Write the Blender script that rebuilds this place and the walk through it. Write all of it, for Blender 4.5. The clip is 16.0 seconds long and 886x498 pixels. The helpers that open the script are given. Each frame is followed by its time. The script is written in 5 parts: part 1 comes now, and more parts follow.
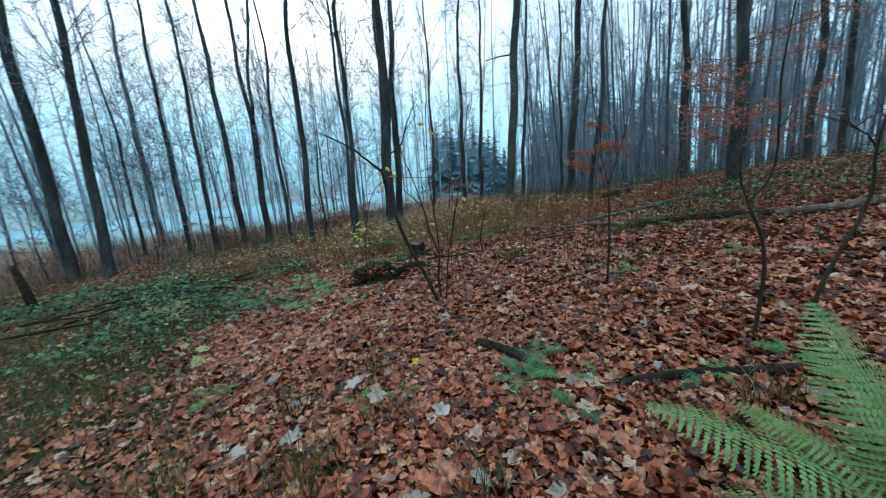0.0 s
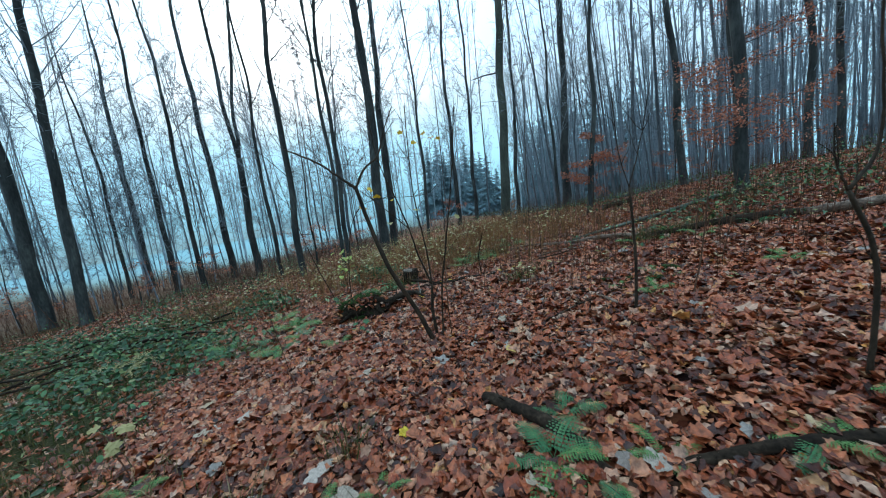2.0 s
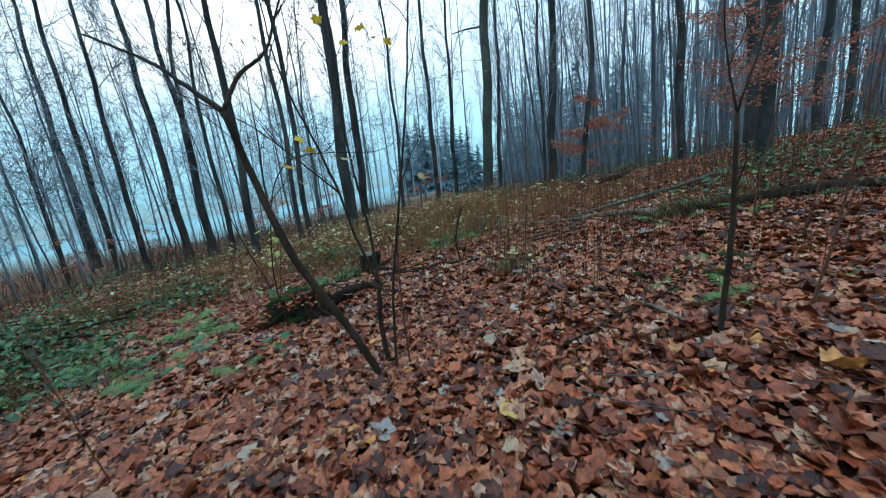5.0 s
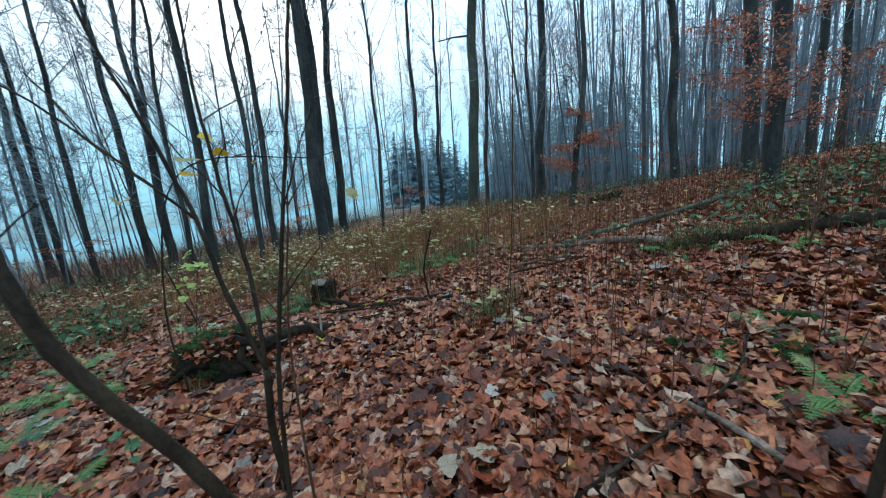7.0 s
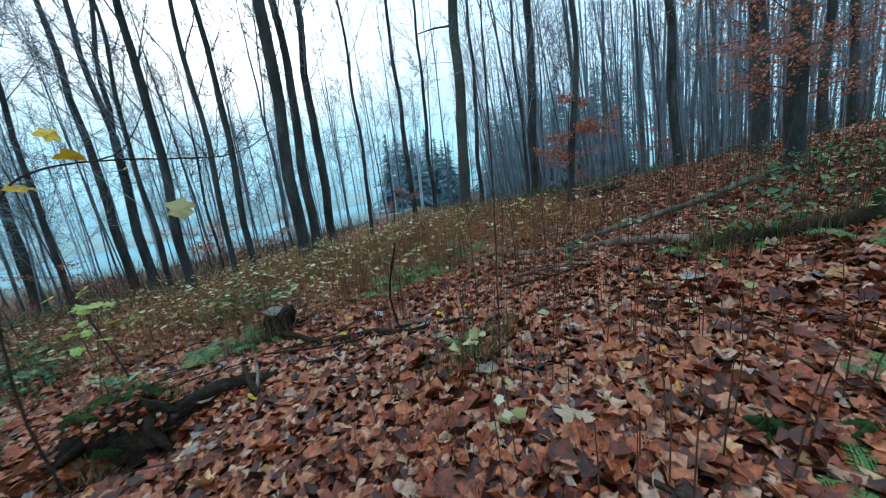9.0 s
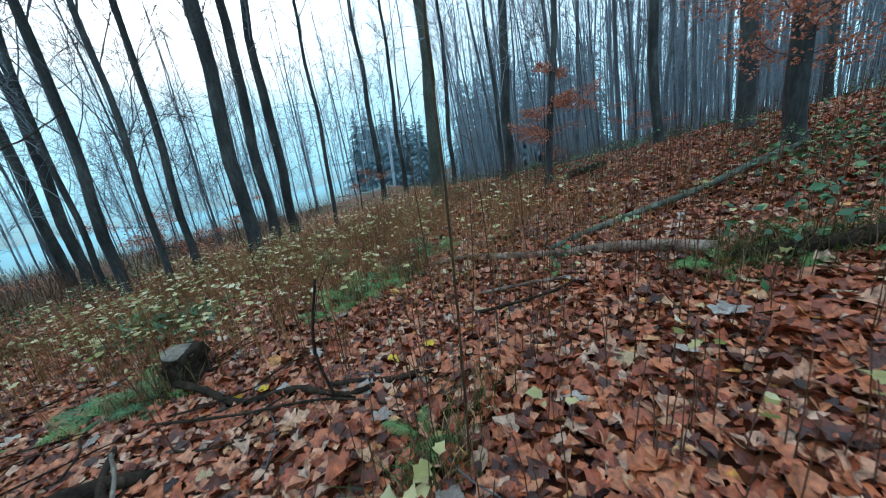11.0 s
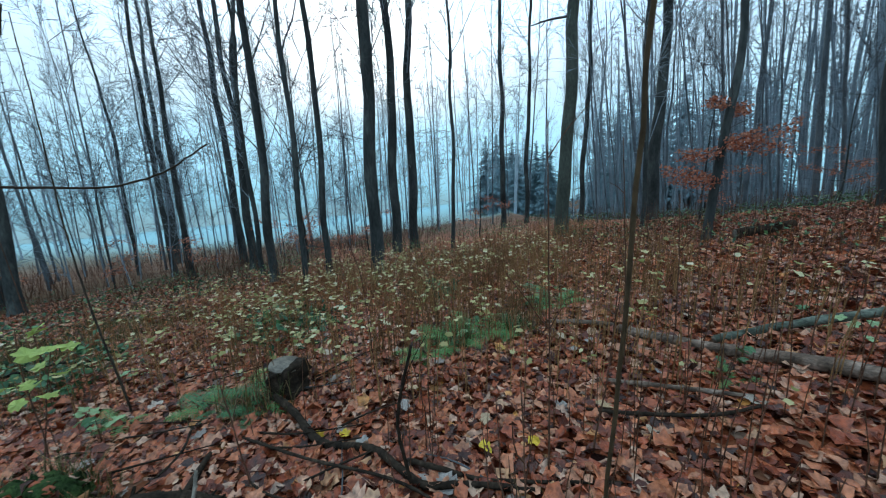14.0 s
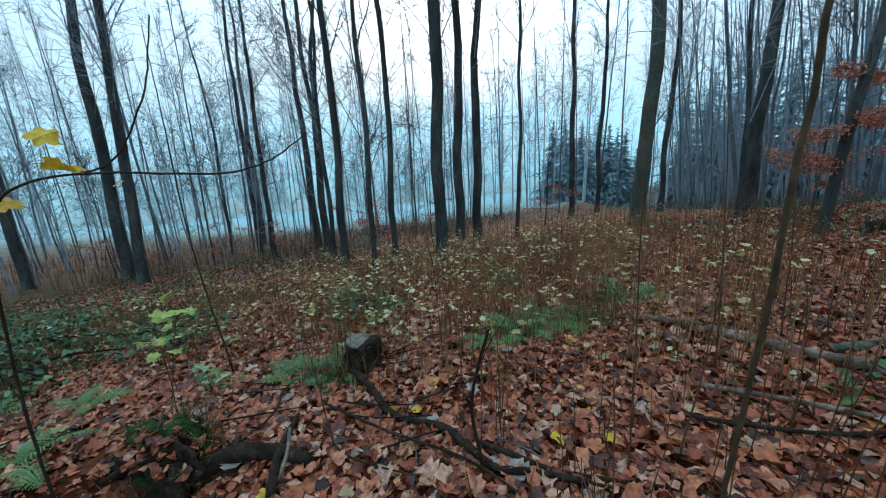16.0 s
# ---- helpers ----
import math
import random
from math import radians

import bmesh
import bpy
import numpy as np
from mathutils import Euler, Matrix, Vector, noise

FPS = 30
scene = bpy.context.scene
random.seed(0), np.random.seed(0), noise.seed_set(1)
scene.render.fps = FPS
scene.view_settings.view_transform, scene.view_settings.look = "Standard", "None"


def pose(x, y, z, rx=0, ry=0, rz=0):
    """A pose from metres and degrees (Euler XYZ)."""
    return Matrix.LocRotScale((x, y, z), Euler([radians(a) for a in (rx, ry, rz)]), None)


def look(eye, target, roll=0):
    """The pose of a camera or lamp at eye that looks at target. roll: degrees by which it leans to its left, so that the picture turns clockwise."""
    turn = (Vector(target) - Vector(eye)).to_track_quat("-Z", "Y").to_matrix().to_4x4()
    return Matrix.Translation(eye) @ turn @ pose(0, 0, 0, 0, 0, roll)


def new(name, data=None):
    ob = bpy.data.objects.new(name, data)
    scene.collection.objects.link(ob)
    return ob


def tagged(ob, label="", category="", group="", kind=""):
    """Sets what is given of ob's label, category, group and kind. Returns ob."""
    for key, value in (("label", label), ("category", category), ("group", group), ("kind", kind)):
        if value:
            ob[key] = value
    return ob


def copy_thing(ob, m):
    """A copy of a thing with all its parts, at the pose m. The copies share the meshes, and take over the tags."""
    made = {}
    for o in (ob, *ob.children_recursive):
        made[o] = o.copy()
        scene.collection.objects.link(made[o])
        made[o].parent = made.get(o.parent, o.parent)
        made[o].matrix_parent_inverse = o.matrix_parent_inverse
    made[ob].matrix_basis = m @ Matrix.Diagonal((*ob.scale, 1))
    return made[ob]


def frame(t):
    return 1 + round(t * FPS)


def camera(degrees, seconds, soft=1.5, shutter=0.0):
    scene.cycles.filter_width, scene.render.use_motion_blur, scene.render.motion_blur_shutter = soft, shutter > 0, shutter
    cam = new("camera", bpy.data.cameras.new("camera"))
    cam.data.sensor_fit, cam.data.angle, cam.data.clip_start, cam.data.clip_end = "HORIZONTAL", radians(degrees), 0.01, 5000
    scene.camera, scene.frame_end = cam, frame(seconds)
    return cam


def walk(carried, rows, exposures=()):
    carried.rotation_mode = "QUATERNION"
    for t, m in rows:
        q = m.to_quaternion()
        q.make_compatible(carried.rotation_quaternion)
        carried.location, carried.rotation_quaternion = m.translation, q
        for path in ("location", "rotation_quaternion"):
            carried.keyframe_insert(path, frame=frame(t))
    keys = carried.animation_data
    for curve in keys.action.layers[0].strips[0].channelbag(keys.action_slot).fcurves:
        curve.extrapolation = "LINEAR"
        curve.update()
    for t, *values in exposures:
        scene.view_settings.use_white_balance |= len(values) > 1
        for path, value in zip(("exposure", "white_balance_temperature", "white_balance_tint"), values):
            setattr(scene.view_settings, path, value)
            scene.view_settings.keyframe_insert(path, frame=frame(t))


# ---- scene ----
# ---------------------------------------------------------------- camera and walk
cam = camera(103.05, 16.0, soft=1.1, shutter=0.45)
ROWS = [
    (0.0, 0.004, 0.0, 1.599, -15.064, 2.678, -0.515), (0.5, -0.006, 0.109, 1.558, -15.029, 2.861, -3.683),
    (1.0, 0.067, 0.321, 1.505, -12.82, 3.192, -2.657), (1.5, 0.107, 0.548, 1.477, -13.435, 3.768, 0.025),
    (2.0, 0.087, 0.784, 1.429, -11.368, 6.01, -1.601), (2.5, 0.098, 1.005, 1.379, -12.667, 5.777, -0.78),
    (3.0, 0.201, 1.304, 1.279, -13.515, 3.669, 2.545), (3.5, 0.253, 1.644, 1.198, -15.274, 5.072, -1.579),
    (6.0, 0.451, 2.976, 1.061, -14.615, 4.883, -4.886), (6.5, 0.619, 3.273, 1.068, -12.635, 3.117, -1.442),
    (7.0, 0.653, 3.524, 1.021, -13.296, 3.201, -6.441), (7.5, 0.652, 3.779, 1.006, -15.75, 4.832, -5.893),
    (8.0, 0.776, 3.995, 0.988, -13.743, 5.188, -2.294), (8.5, 0.949, 4.211, 0.985, -14.423, 7.127, -3.619),
    (9.0, 1.028, 4.412, 0.94, -13.252, 6.168, -7.27), (11.5, 1.411, 5.607, 1.067, -18.092, 6.703, -11.676),
    (12.0, 1.416, 5.768, 1.092, -16.976, 4.872, -5.222), (12.5, 1.427, 5.888, 1.13, -14.957, 3.408, 2.106),
    (13.0, 1.423, 5.92, 1.156, -12.135, 4.221, 3.798), (13.5, 1.378, 5.898, 1.171, -10.779, 2.652, 5.912),
    (14.0, 1.355, 5.885, 1.168, -11.938, 2.228, 8.297), (14.5, 1.334, 5.881, 1.163, -12.46, 2.603, 11.277),
    (15.0, 1.306, 5.874, 1.159, -12.994, 3.488, 15.004), (15.5, 1.28, 5.865, 1.158, -13.046, 3.206, 16.828),
    (16.0, 1.261, 5.858, 1.156, -13.404, 2.871, 18.237),
]
walk(cam, [(t, pose(x, y, z, 90 + pitch, roll, yaw)) for t, x, y, z, pitch, roll, yaw in ROWS], exposures=[(0.0, 0.2), (3.5, 0.13), (6.0, 0.22), (8.5, 0.2), (11.5, 0.42), (12.5, 0.36), (14.0, 0.1), (16.0, 0.06)])

# ---------------------------------------------------------------- sky and light (overcast)
world = bpy.data.worlds.new("overcast_sky")
scene.world = world
world.use_nodes = True
wn, wl = world.node_tree.nodes, world.node_tree.links
sky = wn.new("ShaderNodeTexSky")
sky.sky_type, sky.sun_disc = "NISHITA", False
sky.sun_elevation, sky.sun_rotation = radians(22), radians(-20)
sky.air_density, sky.dust_density, sky.ozone_density = 1.0, 4.0, 1.0
soft_sky = wn.new("ShaderNodeHueSaturation")
soft_sky.inputs["Saturation"].default_value = 0.35
cloud = wn.new("ShaderNodeMixRGB")
cloud.inputs[0].default_value = 0.75
cloud.inputs[2].default_value = (8.0, 12.7, 16.4, 1)
wl.new(sky.outputs[0], soft_sky.inputs["Color"])
wl.new(soft_sky.outputs[0], cloud.inputs[1])
overhead = wn.new("ShaderNodeTexCoord")
height = wn.new("ShaderNodeSeparateXYZ")
brighter = wn.new("ShaderNodeMapRange")
brighter.inputs[1].default_value, brighter.inputs[2].default_value = 0.0, 1.0
brighter.inputs[3].default_value, brighter.inputs[4].default_value = 0.46, 1.4
shaded = wn.new("ShaderNodeVectorMath")
shaded.operation = "SCALE"
wl.new(overhead.outputs["Generated"], height.inputs[0])
wl.new(height.outputs[2], brighter.inputs[0])
wl.new(cloud.outputs[0], shaded.inputs[0])
wl.new(brighter.outputs[0], shaded.inputs["Scale"])
wl.new(shaded.outputs[0], wn["Background"].inputs[0])
wn["Background"].inputs[1].default_value = 0.13

sun_data = bpy.data.lights.new("sun", "SUN")
sun_data.energy, sun_data.angle, sun_data.color = 0.7, radians(25), (1.0, 0.96, 0.9)
sun = new("sun", sun_data)
sun.matrix_world = look((0, 0, 30), (0 + 20 * math.sin(radians(-20)) * -1, -20 * math.cos(radians(-20)), 30 - 20 * math.tan(radians(40))))

# ---------------------------------------------------------------- materials
MATS = {}


def ramp_node(nt, stops):
    n = nt.nodes.new("ShaderNodeValToRGB")
    e = n.color_ramp.elements
    while len(e) < len(stops):
        e.new(0.5)
    for el, (p, c) in zip(e, stops):
        el.position, el.color = p, (*c, 1)
    return n


def material(name, stops, rough=0.7, scale=8.0, source="noise", bump=0.3, bump_scale=40.0, stretch=(1, 1, 1), spec=0.16, mottled=0.35, sheer=0.0):
    """A surface whose colour runs through stops, by noise, by piece or by island, with mottling and fine relief."""
    m = bpy.data.materials.new(name)
    m.use_nodes = True
    nt = m.node_tree
    N, K = nt.nodes, nt.links
    b = N["Principled BSDF"]
    tc = N.new("ShaderNodeTexCoord")
    mp = N.new("ShaderNodeMapping")
    mp.inputs["Scale"].default_value = stretch
    K.new(tc.outputs["Object"], mp.inputs[0])
    n1 = N.new("ShaderNodeTexNoise")
    n1.inputs["Scale"].default_value, n1.inputs["Detail"].default_value = scale, 6
    K.new(mp.outputs[0], n1.inputs["Vector"])
    r = ramp_node(nt, stops)
    if source == "noise":
        K.new(n1.outputs[0], r.inputs[0])
    elif source == "island":
        g = N.new("ShaderNodeNewGeometry")
        K.new(g.outputs["Random Per Island"], r.inputs[0])
    elif source == "object":
        g = N.new("ShaderNodeObjectInfo")
        K.new(g.outputs["Random"], r.inputs[0])
    hv = N.new("ShaderNodeHueSaturation")
    mr = N.new("ShaderNodeMapRange")
    mr.inputs[1].default_value, mr.inputs[2].default_value = 0.3, 0.7
    mr.inputs[3].default_value, mr.inputs[4].default_value = 1 - mottled, 1 + mottled
    n2 = N.new("ShaderNodeTexNoise")
    n2.inputs["Scale"].default_value, n2.inputs["Detail"].default_value = bump_scale, 4
    K.new(mp.outputs[0], n2.inputs["Vector"])
    K.new((n1 if source != "noise" else n2).outputs[0], mr.inputs[0])
    K.new(mr.outputs[0], hv.inputs["Value"])
    K.new(r.outputs[0], hv.inputs["Color"])
    K.new(hv.outputs[0], b.inputs["Base Color"])
    b.inputs["Roughness"].default_value = rough
    b.inputs["Specular IOR Level"].default_value = spec
    bp = N.new("ShaderNodeBump")
    bp.inputs["Strength"].default_value, bp.inputs["Distance"].default_value = bump, 0.01
    K.new(n2.outputs[0], bp.inputs["Height"])
    K.new(bp.outputs[0], b.inputs["Normal"])
    if sheer:
        tl = N.new("ShaderNodeBsdfTranslucent")
        K.new(hv.outputs[0], tl.inputs["Color"])
        mx = N.new("ShaderNodeMixShader")
        mx.inputs[0].default_value = sheer
        K.new(b.outputs[0], mx.inputs[1])
        K.new(tl.outputs[0], mx.inputs[2])
        K.new(mx.outputs[0], N["Material Output"].inputs[0])
    MATS[name] = m
    return m


LITTER = [(0.0, (0.024, 0.006, 0.004)), (0.18, (0.086, 0.016, 0.0065)), (0.38, (0.195, 0.037, 0.0135)), (0.57, (0.29, 0.070, 0.026)), (0.73, (0.35, 0.106, 0.046)), (0.85, (0.345, 0.140, 0.076)), (0.95, (0.37, 0.225, 0.16)), (1.0, (0.43, 0.165, 0.035))]
leaf_litter_mat = material("wet_fallen_leaves", LITTER, 0.36, 26, "island", 0.7, 85, spec=0.34, mottled=0.6, sheer=0.08)
pale_leaf_mat = material("pale_maple_leaves", [(0, (0.16, 0.12, 0.10)), (0.4, (0.24, 0.205, 0.185)), (0.7, (0.30, 0.19, 0.10)), (0.9, (0.34, 0.27, 0.23)), (1, (0.42, 0.25, 0.06))], 0.45, 20, "object", 0.25, 70, mottled=0.35)
bark_mat = material("beech_bark", [(0.25, (0.013, 0.014, 0.014)), (0.5, (0.034, 0.037, 0.036)), (0.75, (0.085, 0.092, 0.084))], 0.8, 2.2, "noise", 0.5, 18, (1, 1, 0.35), mottled=0.3)
oldbark_mat = material("pale_green_bark", [(0.25, (0.028, 0.032, 0.026)), (0.5, (0.055, 0.061, 0.049)), (0.75, (0.09, 0.098, 0.08))], 0.8, 2.0, "noise", 0.5, 18, (1, 1, 0.4), mottled=0.3)
# Bark and twigs of farther beeches, greyed and blued to paint in haze.
hazebark_mat = material("haze_tinted_bark", [(0.25, (0.045, 0.053, 0.060)), (0.5, (0.086, 0.10, 0.112)), (0.75, (0.145, 0.163, 0.178))], 0.8, 2.2, "noise", 0.3, 12, (1, 1, 0.35), mottled=0.3)
hazetwig_mat = material("haze_tinted_twigs", [(0.3, (0.135, 0.165, 0.19)), (0.7, (0.22, 0.26, 0.295))], 0.8, 3.0, "noise", 0.0, 30)
twig_mat = material("dark_twigs", [(0.3, (0.034, 0.036, 0.040)), (0.7, (0.075, 0.078, 0.084))], 0.75, 3.0, "noise", 0.1, 30)
stem_mat = material("brown_stems", [(0.3, (0.045, 0.020, 0.012)), (0.7, (0.115, 0.052, 0.030))], 0.75, 5.0, "noise", 0.2, 60)
pole_mat = material("greenish_pole_bark", [(0.3, (0.030, 0.018, 0.009)), (0.7, (0.080, 0.050, 0.026))], 0.75, 6.0, "noise", 0.5, 70, (1, 1, 0.5), spec=0.15)
herb_mat = material("golden_brown_stems", [(0.3, (0.095, 0.044, 0.018)), (0.7, (0.31, 0.16, 0.066))], 0.7, 1.2, "noise", 0.1, 60)
sapling_mat = material("sapling_bark", [(0.3, (0.014, 0.009, 0.006)), (0.7, (0.045, 0.029, 0.018))], 0.75, 6.0, "noise", 0.5, 70, (1, 1, 0.5), spec=0.15)
# Haze is put into these colours: far wood, slope wood and firs paled blue.
far_mat = material("haze_coloured_wood", [(0.3, (0.24, 0.29, 0.33)), (0.7, (0.37, 0.43, 0.48))], 0.9, 0.6, "noise", 0.0, 10, mottled=0.2)
slope_mat = material("haze_blued_slope_wood", [(0.3, (0.135, 0.165, 0.19)), (0.7, (0.22, 0.26, 0.295))], 0.9, 0.6, "noise", 0.0, 10, mottled=0.25)
fir_mat = material("haze_paled_fir_needles", [(0.2, (0.11, 0.18, 0.21)), (0.8, (0.19, 0.28, 0.31))], 0.9, 0.8, "noise", 0.0, 10, mottled=0.3)
orange_mat = material("withered_beech_leaves", [(0, (0.24, 0.068, 0.036)), (0.5, (0.39, 0.125, 0.068)), (1, (0.48, 0.22, 0.145))], 0.55, 9, "island", 0.1, 50, mottled=0.3, sheer=0.25)
fern_mat = material("green_fern", [(0.2, (0.070, 0.115, 0.032)), (0.55, (0.12, 0.185, 0.058)), (0.85, (0.20, 0.275, 0.11))], 0.5, 5, "noise", 0.25, 60, mottled=0.3, sheer=0.22)
darkfern_mat = material("dark_green_fern", [(0.2, (0.025, 0.085, 0.035)), (0.55, (0.045, 0.13, 0.055)), (0.85, (0.08, 0.18, 0.07))], 0.5, 5, "noise", 0.2, 60, mottled=0.25, sheer=0.2)
midfern_mat = material("mid_green_fern", [(0.2, (0.040, 0.095, 0.028)), (0.55, (0.075, 0.165, 0.050)), (0.85, (0.13, 0.24, 0.085))], 0.5, 5, "noise", 0.2, 60, mottled=0.3, sheer=0.2)
oldfern_mat = material("withered_fern", [(0.2, (0.12, 0.09, 0.03)), (0.8, (0.24, 0.19, 0.07))], 0.6, 5, "noise", 0.2, 60, mottled=0.3, sheer=0.2)
bramble_mat = material("bramble_leaves", [(0, (0.012, 0.036, 0.014)), (0.5, (0.030, 0.082, 0.032)), (0.85, (0.070, 0.145, 0.055)), (1, (0.17, 0.18, 0.06))], 0.45, 9, "island", 0.25, 60, mottled=0.35, sheer=0.15, spec=0.28)
sage_mat = material("pale_sage_leaves", [(0, (0.15, 0.24, 0.11)), (1, (0.28, 0.36, 0.19))], 0.5, 9, "island", 0.15, 60, mottled=0.2, sheer=0.25)
grass_mat = material("grass_blades", [(0, (0.020, 0.030, 0.006)), (0.4, (0.046, 0.060, 0.014)), (0.65, (0.095, 0.066, 0.026)), (0.9, (0.15, 0.085, 0.042)), (1, (0.27, 0.20, 0.11))], 0.55, 9, "island", 0.1, 60, mottled=0.25, sheer=0.25)
palegreen_mat = material("pale_herb_leaves", [(0, (0.12, 0.12, 0.03)), (0.4, (0.26, 0.22, 0.085)), (0.8, (0.40, 0.34, 0.17)), (1, (0.50, 0.44, 0.30))], 0.5, 9, "island", 0.15, 60, mottled=0.2, sheer=0.3)
gold_mat = material("golden_leaves", [(0, (0.45, 0.26, 0.02)), (1, (0.6, 0.42, 0.05))], 0.5, 20, "object", 0.15, 60, mottled=0.3, sheer=0.3)
lime_mat = material("lime_green_leaves", [(0, (0.24, 0.33, 0.07)), (1, (0.42, 0.46, 0.15))], 0.5, 9, "island", 0.15, 60, mottled=0.2, sheer=0.3)
log_mat = material("wet_log_bark", [(0.3, (0.030, 0.018, 0.012)), (0.5, (0.11, 0.070, 0.050)), (0.72, (0.24, 0.17, 0.135))], 0.6, 9, "noise", 1.0, 45, (0.6, 1, 1), mottled=0.5)
greenlog_mat = material("algae_covered_bark", [(0.3, (0.018, 0.020, 0.014)), (0.5, (0.052, 0.058, 0.042)), (0.72, (0.12, 0.125, 0.10))], 0.65, 9, "noise", 1.0, 45, (0.6, 1, 1), mottled=0.5)
rot_mat = material("rotten_wood", [(0.25, (0.008, 0.0055, 0.004)), (0.55, (0.024, 0.016, 0.011)), (0.85, (0.062, 0.042, 0.029))], 0.9, 9, "noise", 1.0, 40, spec=0.08, mottled=0.5)
moss_mat = material("dark_moss", [(0.25, (0.010, 0.018, 0.006)), (0.55, (0.022, 0.040, 0.012)), (0.85, (0.052, 0.078, 0.022))], 0.95, 9, "noise", 1.0, 70, spec=0.1, mottled=0.5)
cut_mat = material("weathered_cut_wood", [(0.25, (0.065, 0.052, 0.042)), (0.7, (0.18, 0.15, 0.12))], 0.7, 9, "noise", 0.4, 50, mottled=0.3)


def ground_material():
    """Brown leaf mould, with flecks of leaf size, turning to grass on the low side and to haze-paled meadow far out."""
    m = bpy.data.materials.new("forest_floor")
    m.use_nodes = True
    nt = m.node_tree
    N, K = nt.nodes, nt.links
    b = N["Principled BSDF"]
    tc = N.new("ShaderNodeTexCoord")
    vor = N.new("ShaderNodeTexVoronoi")
    vor.inputs["Scale"].default_value, vor.inputs["Randomness"].default_value = 13.0, 1.0
    warp = N.new("ShaderNodeTexNoise")
    warp.inputs["Scale"].default_value = 9.0
    add = N.new("ShaderNodeMixRGB")
    add.blend_type, add.inputs[0].default_value = "ADD", 0.12
    K.new(tc.outputs["Object"], warp.inputs["Vector"])
    K.new(tc.outputs["Object"], add.inputs[1])
    K.new(warp.outputs["Color"], add.inputs[2])
    K.new(add.outputs[0], vor.inputs["Vector"])
    sep = N.new("ShaderNodeSeparateColor")
    K.new(vor.outputs["Color"], sep.inputs[0])
    # Dark mould between leaves, cut to 0.16 to paint shade in the gaps too.
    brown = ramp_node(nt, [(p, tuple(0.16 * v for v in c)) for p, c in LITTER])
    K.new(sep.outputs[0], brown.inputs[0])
    flecks = ramp_node(nt, [(p, tuple(0.95 * v for v in c)) for p, c in LITTER])
    K.new(sep.outputs[0], flecks.inputs[0])
    big = N.new("ShaderNodeTexNoise")
    big.inputs["Scale"].default_value, big.inputs["Detail"].default_value = 0.7, 5
    K.new(tc.outputs["Object"], big.inputs["Vector"])
    fine = N.new("ShaderNodeTexNoise")
    fine.inputs["Scale"].default_value, fine.inputs["Detail"].default_value = 35, 5
    K.new(tc.outputs["Object"], fine.inputs["Vector"])
    green = ramp_node(nt, [(0.25, (0.010, 0.013, 0.005)), (0.5, (0.024, 0.030, 0.010)), (0.75, (0.055, 0.046, 0.022))])
    K.new(fine.outputs[0], green.inputs[0])
    xyz = N.new("ShaderNodeSeparateXYZ")
    K.new(tc.outputs["Object"], xyz.inputs[0])

    def op(kind, a, c):
        n = N.new("ShaderNodeMath")
        n.operation = kind
        for i, v in enumerate((a, c)):
            if isinstance(v, (int, float)):
                n.inputs[i].default_value = v
            else:
                K.new(v, n.inputs[i])
        return n.outputs[0]

    edge = op("ADD", op("ADD", xyz.outputs[0], op("MULTIPLY", xyz.outputs[1], 0.33)), op("MULTIPLY", op("SUBTRACT", big.outputs[0], 0.5), 5.0))
    mr = N.new("ShaderNodeMapRange")
    mr.interpolation_type = "SMOOTHSTEP"
    mr.inputs[1].default_value, mr.inputs[2].default_value = -2.6, -1.0
    mr.inputs[3].default_value, mr.inputs[4].default_value = 0.85, 0.0
    K.new(edge, mr.inputs[0])
    mix = N.new("ShaderNodeMixRGB")
    K.new(mr.outputs[0], mix.inputs[0])
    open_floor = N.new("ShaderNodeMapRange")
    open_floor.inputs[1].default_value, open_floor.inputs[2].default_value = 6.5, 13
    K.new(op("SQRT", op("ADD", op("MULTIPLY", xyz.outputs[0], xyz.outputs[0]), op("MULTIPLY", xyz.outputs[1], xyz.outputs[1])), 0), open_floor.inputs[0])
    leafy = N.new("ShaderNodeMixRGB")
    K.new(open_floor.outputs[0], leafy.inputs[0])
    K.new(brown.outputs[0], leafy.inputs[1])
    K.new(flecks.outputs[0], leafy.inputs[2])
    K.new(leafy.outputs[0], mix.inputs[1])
    K.new(green.outputs[0], mix.inputs[2])
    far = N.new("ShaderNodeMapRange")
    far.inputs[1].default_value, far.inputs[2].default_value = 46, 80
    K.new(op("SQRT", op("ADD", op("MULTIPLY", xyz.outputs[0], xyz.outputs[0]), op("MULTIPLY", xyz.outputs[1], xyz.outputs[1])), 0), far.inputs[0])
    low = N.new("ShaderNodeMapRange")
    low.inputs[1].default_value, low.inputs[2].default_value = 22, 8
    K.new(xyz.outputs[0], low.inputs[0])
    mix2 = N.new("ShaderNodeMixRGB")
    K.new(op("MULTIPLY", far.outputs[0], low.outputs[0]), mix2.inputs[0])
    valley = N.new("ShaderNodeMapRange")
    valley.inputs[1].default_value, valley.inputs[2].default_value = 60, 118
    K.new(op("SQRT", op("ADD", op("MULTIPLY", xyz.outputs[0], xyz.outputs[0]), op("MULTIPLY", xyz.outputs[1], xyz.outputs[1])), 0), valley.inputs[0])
    # Haze painted into the far meadow: paler and more teal with distance.
    hazed_meadow = ramp_node(nt, [(0.0, (0.13, 0.16, 0.13)), (0.5, (0.24, 0.33, 0.32)), (1.0, (0.33, 0.50, 0.53))])
    K.new(valley.outputs[0], hazed_meadow.inputs[0])
    K.new(hazed_meadow.outputs[0], mix2.inputs[2])
    mid = N.new("ShaderNodeMapRange")
